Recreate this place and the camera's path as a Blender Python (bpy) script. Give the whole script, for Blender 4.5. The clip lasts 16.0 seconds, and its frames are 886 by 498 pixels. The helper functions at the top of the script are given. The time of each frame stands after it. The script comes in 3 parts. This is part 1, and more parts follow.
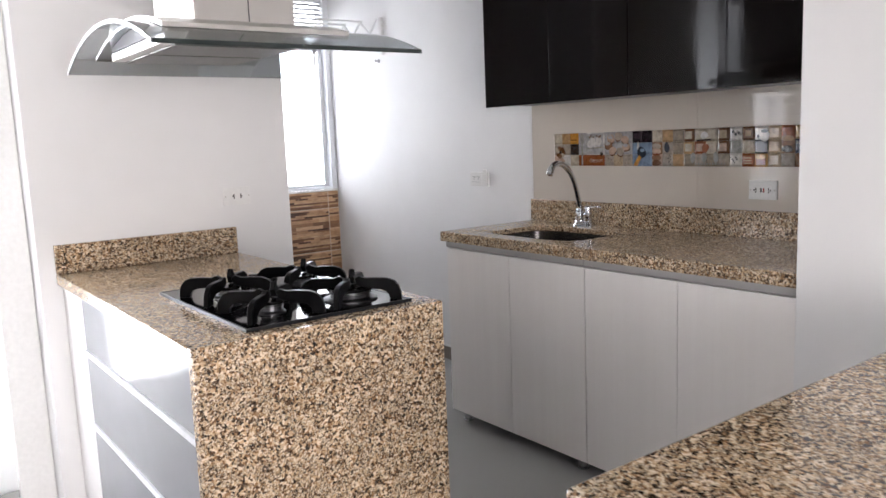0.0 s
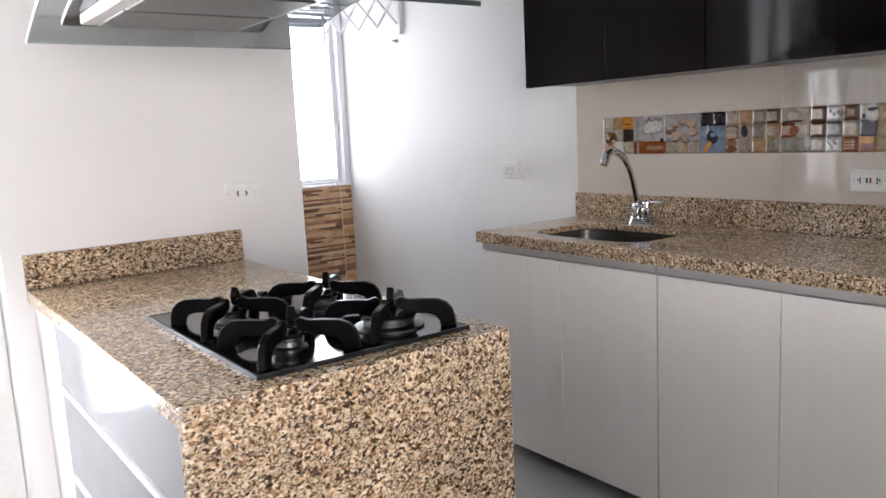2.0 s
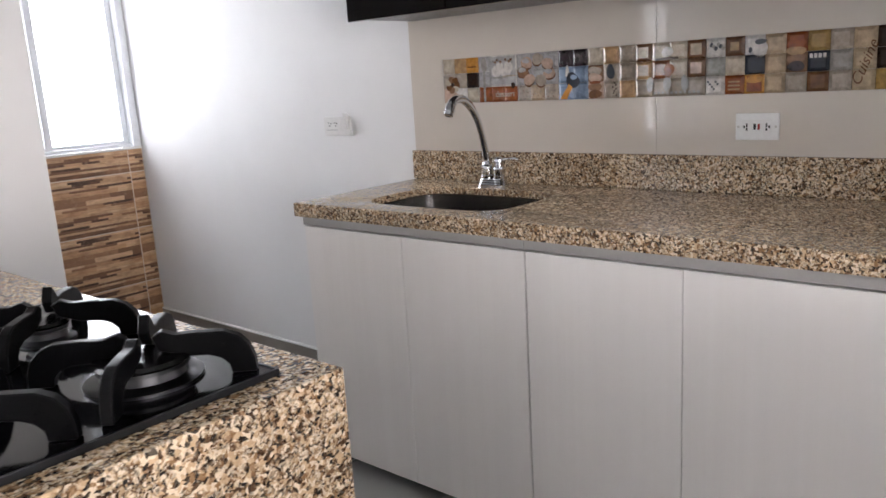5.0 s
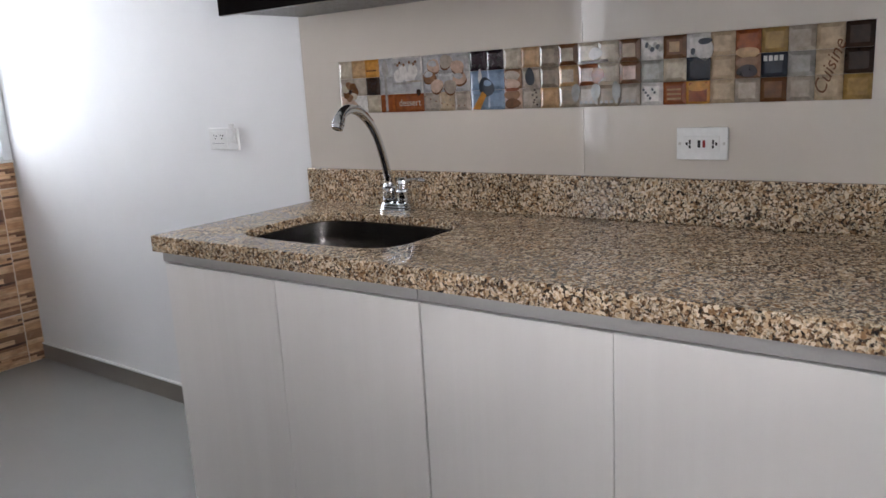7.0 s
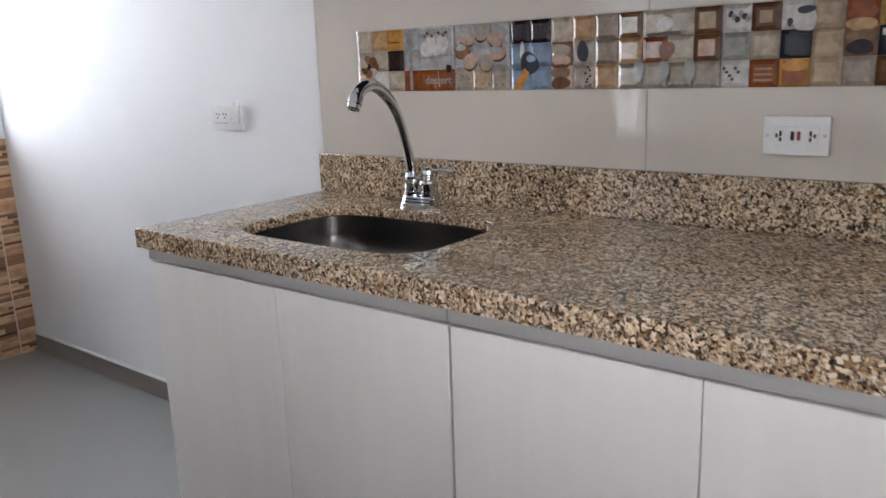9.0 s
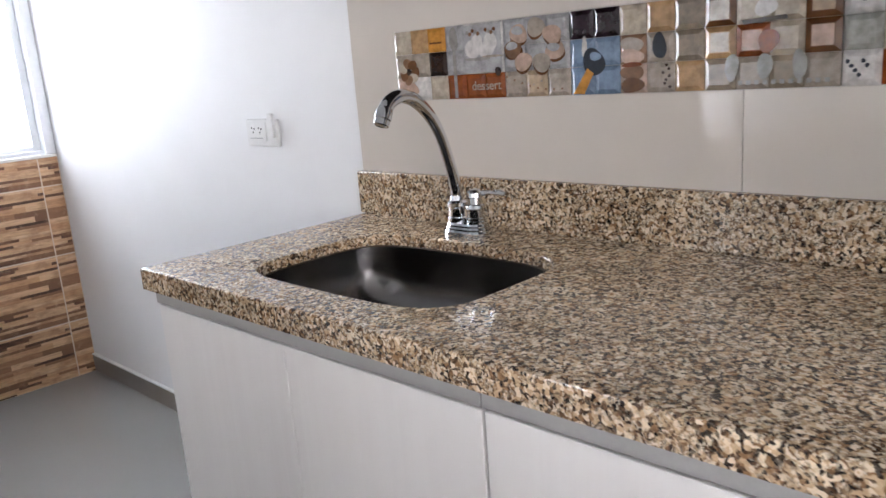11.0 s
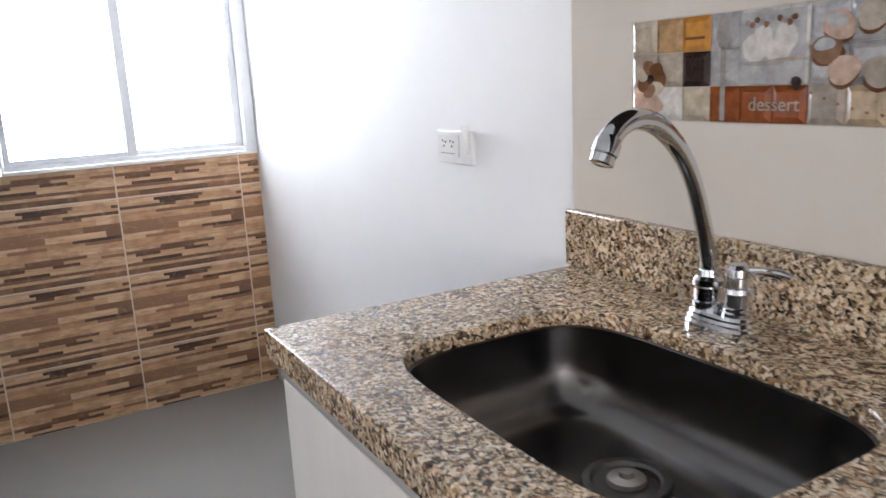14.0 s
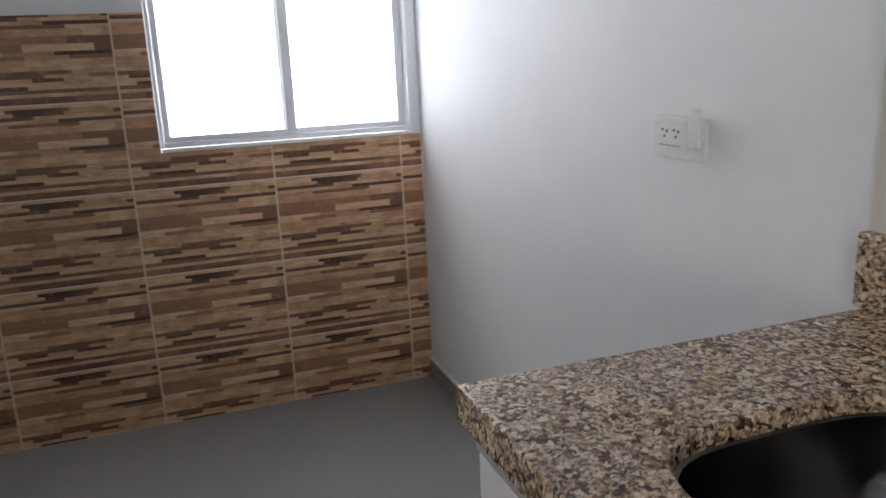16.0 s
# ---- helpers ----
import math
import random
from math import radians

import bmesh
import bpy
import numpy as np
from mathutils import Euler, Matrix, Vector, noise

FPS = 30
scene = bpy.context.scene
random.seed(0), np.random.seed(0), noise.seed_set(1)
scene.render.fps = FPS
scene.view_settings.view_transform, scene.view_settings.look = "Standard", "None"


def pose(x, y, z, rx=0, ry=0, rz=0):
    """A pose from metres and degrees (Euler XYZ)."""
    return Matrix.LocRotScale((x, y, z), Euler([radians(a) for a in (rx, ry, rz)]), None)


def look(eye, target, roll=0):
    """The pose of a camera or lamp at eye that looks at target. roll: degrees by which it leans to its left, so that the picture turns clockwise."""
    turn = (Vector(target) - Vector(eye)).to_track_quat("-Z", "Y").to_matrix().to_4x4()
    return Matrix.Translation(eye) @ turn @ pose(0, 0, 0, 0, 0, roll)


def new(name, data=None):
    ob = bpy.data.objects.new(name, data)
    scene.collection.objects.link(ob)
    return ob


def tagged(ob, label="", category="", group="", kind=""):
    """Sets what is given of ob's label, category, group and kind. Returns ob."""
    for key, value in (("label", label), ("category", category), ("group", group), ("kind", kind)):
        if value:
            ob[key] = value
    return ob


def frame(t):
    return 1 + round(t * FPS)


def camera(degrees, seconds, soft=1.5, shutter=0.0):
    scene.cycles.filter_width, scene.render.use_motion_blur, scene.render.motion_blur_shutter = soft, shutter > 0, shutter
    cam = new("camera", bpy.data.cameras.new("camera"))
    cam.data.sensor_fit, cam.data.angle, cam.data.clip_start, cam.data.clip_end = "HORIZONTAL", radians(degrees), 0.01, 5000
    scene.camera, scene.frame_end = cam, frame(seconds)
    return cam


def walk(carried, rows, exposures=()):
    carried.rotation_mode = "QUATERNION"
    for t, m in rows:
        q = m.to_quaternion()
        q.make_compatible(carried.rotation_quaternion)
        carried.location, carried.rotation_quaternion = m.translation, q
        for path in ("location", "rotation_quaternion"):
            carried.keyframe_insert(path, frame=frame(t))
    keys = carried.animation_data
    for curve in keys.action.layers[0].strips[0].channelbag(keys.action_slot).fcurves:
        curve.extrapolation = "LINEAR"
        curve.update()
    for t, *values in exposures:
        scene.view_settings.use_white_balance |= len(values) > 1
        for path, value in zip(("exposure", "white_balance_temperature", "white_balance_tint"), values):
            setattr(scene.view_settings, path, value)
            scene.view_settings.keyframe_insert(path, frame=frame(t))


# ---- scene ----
cam = camera(59.7, 16.0, shutter=0.5)
PATH = [
    (0, (1.679, 1.414, 1.327), (2.866, 2.998, 1.043), -2.3),
    (0.5, (1.688, 1.557, 1.321), (2.931, 3.102, 1.057), -1.2),
    (1, (1.685, 1.7, 1.327), (3.041, 3.151, 1.09), -2.2),
    (1.5, (1.729, 1.775, 1.32), (3.016, 3.279, 1.034), -1.9),
    (2, (1.861, 1.865, 1.307), (3.036, 3.454, 1.004), -2.9),
    (2.5, (1.926, 1.922, 1.302), (3.112, 3.485, 0.915), -2.3),
    (3, (1.957, 2.081, 1.306), (3.238, 3.578, 0.962), -2.0),
    (3.5, (1.974, 2.192, 1.295), (3.355, 3.597, 0.95), -1.6),
    (4, (2.038, 2.238, 1.285), (3.478, 3.574, 0.905), -1.7),
    (4.5, (2.18, 2.28, 1.269), (3.648, 3.578, 0.873), -2.5),
    (5, (2.252, 2.304, 1.258), (3.731, 3.581, 0.829), -3.4),
    (7.5, (2.724, 2.504, 1.25), (4.3, 3.654, 0.811), -3.1),
    (8, (2.748, 2.558, 1.239), (4.319, 3.695, 0.75), -2.8),
    (10.5, (3.117, 2.754, 1.232), (4.538, 4.097, 0.811), -2.9),
    (11, (3.155, 2.787, 1.248), (4.546, 4.147, 0.783), -4.4),
    (11.5, (3.21, 2.899, 1.237), (4.55, 4.327, 0.828), -3.0),
    (12, (3.232, 3.0, 1.244), (4.568, 4.436, 0.849), -2.8),
    (12.5, (3.261, 3.04, 1.25), (4.527, 4.517, 0.788), -3.3),
    (13, (3.405, 3.099, 1.255), (4.572, 4.665, 0.823), -3.4),
    (13.5, (3.49, 3.115, 1.264), (4.504, 4.781, 0.825), -3.5),
    (14, (3.494, 3.155, 1.259), (4.453, 4.854, 0.82), -3.0),
    (14.5, (3.466, 3.294, 1.26), (4.439, 4.989, 0.833), -3.3),
    (15, (3.42, 3.391, 1.258), (4.376, 5.11, 0.898), -2.8),
    (15.5, (3.425, 3.444, 1.253), (4.268, 5.207, 0.829), -0.8),
    (16, (3.532, 3.495, 1.258), (4.157, 5.333, 0.778), -2.7),
]
EXPOSURES = [(0.0, -0.05, 6400, 16), (5.0, 0.17, 6400, 16), (8.0, 0.08, 6150, 14), (10.5, 0.46, 6150, 15), (13.5, 0.6, 6200, 14),
             (14.5, 0.28, 6200, 14), (15.0, -0.25, 6200, 14), (15.5, -0.38, 6250, 14), (16.0, -0.38, 6250, 14)]
walk(cam, [(t, look(eye, target, roll)) for t, eye, target, roll in PATH], EXPOSURES)

# ---- world and daylight ----
world = bpy.data.worlds.new("world")
scene.world = world
world.use_nodes = True
wn = world.node_tree.nodes
sky = wn.new("ShaderNodeTexSky")
sky.sky_type, sky.sun_disc = "NISHITA", False
sky.sun_elevation, sky.sun_rotation = radians(60), radians(200)
world.node_tree.links.new(sky.outputs[0], wn["Background"].inputs[0])
wn["Background"].inputs[1].default_value = 0.1

sun_data = bpy.data.lights.new("sun", "SUN")
sun_data.energy, sun_data.angle, sun_data.color = 0.8, radians(12), (1.0, 0.96, 0.9)
sun = new("sun", sun_data)
sun.matrix_world = look((0, 0, 8), (0.8, 1.5, 0))


def sky_light(name, place, target, width, height, power, color):
    data = bpy.data.lights.new(name, "AREA")
    data.shape, data.size, data.size_y, data.energy, data.color = "RECTANGLE", width, height, power, color
    ob = new(name, data)
    ob.matrix_world = look(place, target)
    return ob


# daylight in the three glazed openings
sky_light("balcony_daylight", (1.68, 4.72, 1.29), (1.68, 0.0, 1.29), 0.9, 1.82, 40, (0.97, 0.985, 1.0))
sky_light("laundry_daylight", (3.94, 6.48, 1.6), (3.94, 0.0, 1.6), 0.85, 1.15, 6.6, (0.95, 0.975, 1.0))
sky_light("living_daylight", (0.7, -2.62, 1.2), (0.7, 4.0, 1.2), 2.9, 2.1, 182, (1.0, 0.955, 0.91))


# ---- materials ----
def material(name, rough=0.5, metal=0.0, color=(0.5, 0.5, 0.5)):
    m = bpy.data.materials.new(name)
    m.use_nodes = True
    p = m.node_tree.nodes["Principled BSDF"]
    p.inputs["Roughness"].default_value, p.inputs["Metallic"].default_value = rough, metal
    p.inputs["Base Color"].default_value = (*color, 1)
    return m, m.node_tree.nodes, m.node_tree.links, p


def ramp(n, stops, constant=False):
    r = n.new("ShaderNodeValToRGB")
    r.color_ramp.interpolation = "CONSTANT" if constant else "LINEAR"
    e = r.color_ramp.elements
    while len(e) < len(stops):
        e.new(0.5)
    for k, (at, c) in zip(e, stops):
        k.position, k.color = at, (*c, 1)
    return r


def mapped(n, l, scale=(1, 1, 1), source="Position"):
    if source == "Position":
        out = n.new("ShaderNodeNewGeometry").outputs["Position"]
    else:
        out = n.new("ShaderNodeTexCoord").outputs["Object"]
    mp = n.new("ShaderNodeMapping")
    mp.inputs["Scale"].default_value = scale
    l.new(out, mp.inputs["Vector"])
    return mp.outputs[0]


def noise_tex(n, l, vec, scale, detail=3.0, rough=0.55):
    t = n.new("ShaderNodeTexNoise")
    t.inputs["Scale"].default_value, t.inputs["Detail"].default_value = scale, detail
    t.inputs["Roughness"].default_value = rough
    l.new(vec, t.inputs["Vector"])
    return t.outputs["Fac"]


def bump(n, l, p, height, strength, distance=0.002):
    b = n.new("ShaderNodeBump")
    b.inputs["Strength"].default_value, b.inputs["Distance"].default_value = strength, distance
    l.new(height, b.inputs["Height"])
    l.new(b.outputs[0], p.inputs["Normal"])


def blend(n, l, fac, a, b, mode="MIX"):
    m = n.new("ShaderNodeMix")
    m.data_type, m.blend_type = "RGBA", mode
    for value, sock in ((fac, m.inputs["Factor"]), (a, m.inputs["A"]), (b, m.inputs["B"])):
        sock = next(k for k in m.inputs if k.identifier == {"Factor": "Factor_Float", "A": "A_Color", "B": "B_Color"}[sock.name])
        if hasattr(value, "is_output"):
            l.new(value, sock)
        elif isinstance(value, tuple):
            sock.default_value = (*value, 1)
        else:
            sock.default_value = value
    return next(k for k in m.outputs if k.identifier == "Result_Color")


def spread(n, l, fac, lo, hi, to_lo, to_hi):
    r = n.new("ShaderNodeMapRange")
    for k, v in (("From Min", lo), ("From Max", hi), ("To Min", to_lo), ("To Max", to_hi)):
        r.inputs[k].default_value = v
    l.new(fac, r.inputs["Value"])
    return r.outputs[0]


def painted(name, color, rough=0.6):
    """Emulsion on plaster: roller grain, slow unevenness, faint smudges."""
    m, n, l, p = material(name, rough)
    v = mapped(n, l)
    slow = noise_tex(n, l, v, 1.7, 4)
    dark = tuple(c * 0.94 for c in color)
    l.new(blend(n, l, spread(n, l, slow, 0.35, 0.7, 0, 1), color, dark), p.inputs["Base Color"])
    l.new(spread(n, l, noise_tex(n, l, v, 9, 3), 0.3, 0.7, rough - 0.08, rough + 0.1), p.inputs["Roughness"])
    bump(n, l, p, noise_tex(n, l, v, 260, 3), 0.12, 0.001)
    return m


def granite(name):
    """Yellow granite: cream and tan crystals with brown and black specks, polished."""
    m, n, l, p = material(name, 0.14)
    v = mapped(n, l)
    warp = n.new("ShaderNodeVectorMath")
    warp.operation = "MULTIPLY_ADD"
    nt = n.new("ShaderNodeTexNoise")
    nt.inputs["Scale"].default_value, nt.inputs["Detail"].default_value = 95, 2
    l.new(v, nt.inputs["Vector"])
    l.new(nt.outputs["Color"], warp.inputs[0])
    warp.inputs[1].default_value = (0.012, 0.012, 0.012)
    l.new(v, warp.inputs[2])

    def cells(scale):
        t = n.new("ShaderNodeTexVoronoi")
        t.inputs["Scale"].default_value = scale
        l.new(warp.outputs[0], t.inputs["Vector"])
        sep = n.new("ShaderNodeSeparateColor")
        l.new(t.outputs["Color"], sep.inputs[0])
        return sep.outputs[0]

    big = ramp(n, [(0.0, (0.013, 0.008, 0.006)), (0.20, (0.085, 0.044, 0.022)), (0.37, (0.29, 0.165, 0.08)),
                   (0.52, (0.60, 0.42, 0.255)), (0.74, (0.82, 0.675, 0.49))], True)
    l.new(cells(182), big.inputs[0])
    fine = ramp(n, [(0.0, (0.012, 0.009, 0.008)), (0.26, (0.17, 0.10, 0.055)), (0.46, (0.5, 0.36, 0.22)), (0.74, (0.74, 0.62, 0.47))], True)
    l.new(cells(310), fine.inputs[0])
    clump = spread(n, l, noise_tex(n, l, v, 48, 3), 0.44, 0.56, 0.12, 0.75)
    mix1 = blend(n, l, clump, big.outputs[0], fine.outputs[0])
    cloud = spread(n, l, noise_tex(n, l, v, 7, 4), 0.3, 0.7, 0.84, 1.08)
    hue = n.new("ShaderNodeHueSaturation")
    l.new(mix1, hue.inputs["Color"])
    l.new(cloud, hue.inputs["Value"])
    l.new(hue.outputs[0], p.inputs["Base Color"])
    l.new(spread(n, l, cells(182), 0, 1, 0.10, 0.2), p.inputs["Roughness"])
    bump(n, l, p, noise_tex(n, l, v, 220, 2), 0.04, 0.0006)
    return m


def laminate(name, color, dark, grain=(70, 70, 2.2), rough=0.38):
    """Pale wood-print laminate with upright streaks."""
    m, n, l, p = material(name, rough)
    v = mapped(n, l, grain)
    streak = spread(n, l, noise_tex(n, l, v, 1.0, 5, 0.65), 0.36, 0.68, 0, 1)
    broad = spread(n, l, noise_tex(n, l, mapped(n, l, (9, 9, 0.5)), 1.0, 2), 0.35, 0.7, 0, 0.7)
    c = blend(n, l, streak, color, dark)
    l.new(blend(n, l, broad, c, dark), p.inputs["Base Color"])
    bump(n, l, p, streak, 0.03, 0.0004)
    return m


def metal(name, color, rough, brushed=None):
    m, n, l, p = material(name, rough, 1.0, color)
    if brushed:
        g = noise_tex(n, l, mapped(n, l, brushed), 1.0, 3)
        l.new(spread(n, l, g, 0.3, 0.7, rough - 0.07, rough + 0.09), p.inputs["Roughness"])
        l.new(blend(n, l, g, tuple(c * 0.9 for c in color), tuple(min(1, c * 1.06) for c in color)), p.inputs["Base Color"])
        bump(n, l, p, g, 0.05, 0.0004)
    else:
        g = noise_tex(n, l, mapped(n, l), 30, 3)
        l.new(spread(n, l, g, 0.3, 0.8, rough, rough + 0.08), p.inputs["Roughness"])
    return m


def strip_tile(name):
    """Ceramic printed as stacked brown wood strips, every tile with the same print."""
    m, n, l, p = material(name, 0.34)

    def strips(vec_scale, width, row, offset):
        src = mapped(n, l, vec_scale, "Object")
        sep = n.new("ShaderNodeSeparateXYZ")
        l.new(src, sep.inputs[0])
        comb = n.new("ShaderNodeCombineXYZ")
        l.new(sep.outputs["X"], comb.inputs["X"])
        l.new(sep.outputs["Z"], comb.inputs["Y"])
        b = n.new("ShaderNodeTexBrick")
        b.offset, b.offset_frequency, b.squash, b.squash_frequency = offset, 2, 0.62, 3
        for k, val in (("Scale", 1.0), ("Mortar Size", 0.0), ("Bias", 0.0), ("Brick Width", width), ("Row Height", row)):
            b.inputs[k].default_value = val
        b.inputs["Color1"].default_value, b.inputs["Color2"].default_value = (0, 0, 0, 1), (1, 1, 1, 1)
        l.new(comb.outputs[0], b.inputs["Vector"])
        return b.outputs["Color"]

    wide = ramp(n, [(0.0, (0.085, 0.038, 0.02)), (0.32, (0.33, 0.17, 0.088)), (0.50, (0.61, 0.355, 0.19)), (1.0, (0.78, 0.53, 0.32))])
    l.new(strips((1, 1, 1), 0.21, 0.0235, 0.37), wide.inputs[0])
    thin = ramp(n, [(0.0, (0.045, 0.02, 0.012)), (0.38, (0.11, 0.052, 0.03)), (0.42, (0.58, 0.34, 0.185)), (1.0, (0.80, 0.56, 0.35))])
    l.new(strips((1, 1, 1), 0.15, 0.01175, 0.61), thin.inputs[0])
    lines = n.new("ShaderNodeSeparateColor")
    l.new(strips((1, 1, 1), 9.0, 0.01175, 0.0), lines.inputs[0])
    pick = n.new("ShaderNodeMath")
    pick.operation = "GREATER_THAN"
    l.new(lines.outputs[0], pick.inputs[0])
    pick.inputs[1].default_value = 0.5
    c = blend(n, l, pick.outputs[0], wide.outputs[0], thin.outputs[0])
    grain = noise_tex(n, l, mapped(n, l, (14, 14, 130)), 1.0, 4, 0.65)
    c = blend(n, l, spread(n, l, grain, 0.38, 0.72, 0, 0.35), c, (0.13, 0.066, 0.037))
    cloud = noise_tex(n, l, mapped(n, l, (9, 9, 26), "Object"), 1.0, 4, 0.7)
    c = blend(n, l, spread(n, l, cloud, 0.46, 0.66, 0, 0.62), c, (0.26, 0.12, 0.055))
    blot = noise_tex(n, l, mapped(n, l), 34, 4, 0.7)
    c = blend(n, l, spread(n, l, blot, 0.55, 0.75, 0, 0.35), c, (0.6, 0.43, 0.29))
    info = n.new("ShaderNodeObjectInfo")
    hue = n.new("ShaderNodeHueSaturation")
    l.new(c, hue.inputs["Color"])
    l.new(spread(n, l, info.outputs["Random"], 0, 1, 0.94, 1.05), hue.inputs["Value"])
    l.new(hue.outputs[0], p.inputs["Base Color"])
    bump(n, l, p, grain, 0.15, 0.001)
    return m


def glaze(name, color, rough=0.08, mottle=0.12, scale=90):
    """A glazed printed colour with a little mottling."""
    m, n, l, p = material(name, rough)
    v = mapped(n, l)
    g = spread(n, l, noise_tex(n, l, v, scale, 4, 0.6), 0.3, 0.7, 0, 1)
    lo, hi = tuple(c * (1 - mottle) for c in color), tuple(min(0.9, c * (1 + mottle)) for c in color)
    l.new(blend(n, l, g, lo, hi), p.inputs["Base Color"])
    bump(n, l, p, noise_tex(n, l, v, 14, 2), 0.05, 0.002)
    return m


def plain(name, color, rough=0.5, grain=60):
    m, n, l, p = material(name, rough)
    g = noise_tex(n, l, mapped(n, l), grain, 3)
    l.new(blend(n, l, g, tuple(c * 0.9 for c in color), tuple(min(0.95, c * 1.08) for c in color)), p.inputs["Base Color"])
    l.new(spread(n, l, g, 0.3, 0.7, max(0.03, rough - 0.05), rough + 0.07), p.inputs["Roughness"])
    return m


def clear_glass(name, tint, rough=0.0):
    m, n, l, p = material(name, rough, 0.0, tint)
    p.inputs["Transmission Weight"].default_value, p.inputs["IOR"].default_value = 1.0, 1.45
    return m


def floor_tile(name):
    m, n, l, p = material(name, 0.26)
    v = mapped(n, l)
    g = spread(n, l, noise_tex(n, l, v, 1.3, 2), 0.25, 0.75, 0, 1)
    c = blend(n, l, g, (0.345, 0.34, 0.33), (0.30, 0.295, 0.287))
    l.new(blend(n, l, spread(n, l, noise_tex(n, l, v, 240, 2), 0.4, 0.8, 0, 0.3), c, (0.24, 0.236, 0.23)), p.inputs["Base Color"])
    return m


WHITE = painted("white_emulsion", (0.80, 0.80, 0.80))
# Unseen ceiling greyed below wall white, to weaken light bounced onto counters.
CEIL = painted("greyed_ceiling_paint", (0.62, 0.62, 0.61), 0.75)
GRANITE = granite("yellow_granite")
LAM = laminate("pale_wood_laminate", (0.83, 0.805, 0.785), (0.80, 0.773, 0.752), (34, 34, 0.9))
LAM_EDGE = plain("white_board", (0.74, 0.73, 0.72), 0.45)
GREYPROF = plain("grey_anodised_profile", (0.36, 0.35, 0.345), 0.45, 200)
STEEL = metal("brushed_steel", (0.60, 0.58, 0.555), 0.3)
FILTER = metal("filter_mesh", (0.17, 0.167, 0.165), 0.45, (300, 300, 300))
DARKRIM = metal("dark_rim_steel", (0.055, 0.058, 0.064), 0.32)
BURNER = metal("dull_burner_alloy", (0.085, 0.085, 0.09), 0.28)
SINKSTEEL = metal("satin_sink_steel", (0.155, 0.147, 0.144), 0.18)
CHROME = metal("chrome", (0.66, 0.67, 0.69), 0.05)
ALU = plain("powder_coated_aluminium", (0.74, 0.76, 0.79), 0.38, 40)
DARKLAC = plain("dark_gloss_lacquer", (0.004, 0.0025, 0.0022), 0.04, 4)
_spec = DARKLAC.node_tree.nodes["Principled BSDF"].inputs
_spec["IOR"].default_value = 1.25
DARKBODY = plain("dark_brown_board", (0.02, 0.013, 0.011), 0.3)
GREYGLOSS = plain("grey_gloss_drawer", (0.25, 0.26, 0.28), 0.13, 5)
GREYGLOSS.node_tree.nodes["Principled BSDF"].inputs["IOR"].default_value = 1.36
BLACKGLASS = plain("black_hob_glass", (0.004, 0.004, 0.005), 0.04, 8)
BLACKGLASS.node_tree.nodes["Principled BSDF"].inputs["IOR"].default_value = 1.36
CAST = plain("black_cast_iron", (0.003, 0.003, 0.0035), 0.32, 300)
CAST.node_tree.nodes["Principled BSDF"].inputs["IOR"].default_value = 1.22
CAP = plain("black_enamel_cap", (0.004, 0.004, 0.0045), 0.2, 200)
CAP.node_tree.nodes["Principled BSDF"].inputs["IOR"].default_value = 1.3
KNOB = plain("black_knob_plastic", (0.018, 0.018, 0.019), 0.3, 100)
STRIPTILE = strip_tile("wood_strip_ceramic")
GROUT = plain("pale_grout", (0.70, 0.58, 0.45), 0.85, 180)
CREAM = glaze("cream_wall_tile", (0.64, 0.585, 0.52), 0.06, 0.025, 3)
CREAMGROUT = plain("cream_grout", (0.55, 0.505, 0.45), 0.8)
FLOOR = floor_tile("grey_porcelain")
BASEB = plain("grey_skirting", (0.225, 0.198, 0.176), 0.35, 12)
# White plastic darkened so the socket plate looks shaded against the wall.
DIMPLASTIC = plain("dimmed_white_plastic", (0.73, 0.725, 0.71), 0.4)
PLASTIC = plain("white_plastic", (0.80, 0.80, 0.79), 0.35)
SLOT = plain("dark_slot", (0.02, 0.02, 0.02), 0.6)
REDPLAS = plain("red_button", (0.35, 0.03, 0.03), 0.4)
RACKW = plain("white_coated_wire", (0.70, 0.70, 0.70), 0.4)
LOUVRE = plain("grey_vent", (0.30, 0.30, 0.31), 0.5)
GLASS = clear_glass("window_glass", (0.97, 0.98, 0.98))
HOODGLASS = clear_glass("smoked_hood_glass", (0.50, 0.545, 0.57))
EDGEGLASS = plain("dark_glass_edge", (0.02, 0.028, 0.027), 0.1)
GLASSRIM = plain("grey_glass_rim", (0.07, 0.08, 0.085), 0.3)
SILL = plain("white_sill_tile", (0.78, 0.77, 0.75), 0.2)

# ---- building helpers ----
BASE = {}


def thing(name, place, label, category, group="", kind=""):
    ob = new(name)
    ob.location = place
    ob.empty_display_size = 0.05
    BASE[ob.name] = Vector(place)
    return tagged(ob, label, category, group, kind)


def mesh_of(name, bm, mat, smooth=True):
    bmesh.ops.recalc_face_normals(bm, faces=bm.faces)
    me = bpy.data.meshes.new(name)
    if smooth:
        for f in bm.faces:
            f.smooth = True
        for e in bm.edges:
            if len(e.link_faces) == 2 and e.calc_face_angle(0) > 0.38:
                e.smooth = False
    bm.to_mesh(me)
    bm.free()
    me.materials.append(mat)
    return me


def part(name, bm, mat, parent, label=""):
    """One mesh, given in world metres, under a thing or a part."""
    base = BASE[parent.name]
    bmesh.ops.translate(bm, verts=bm.verts, vec=-base)
    ob = new(name, mesh_of(name, bm, mat))
    ob.parent = parent
    BASE[ob.name] = base
    return tagged(ob, label)


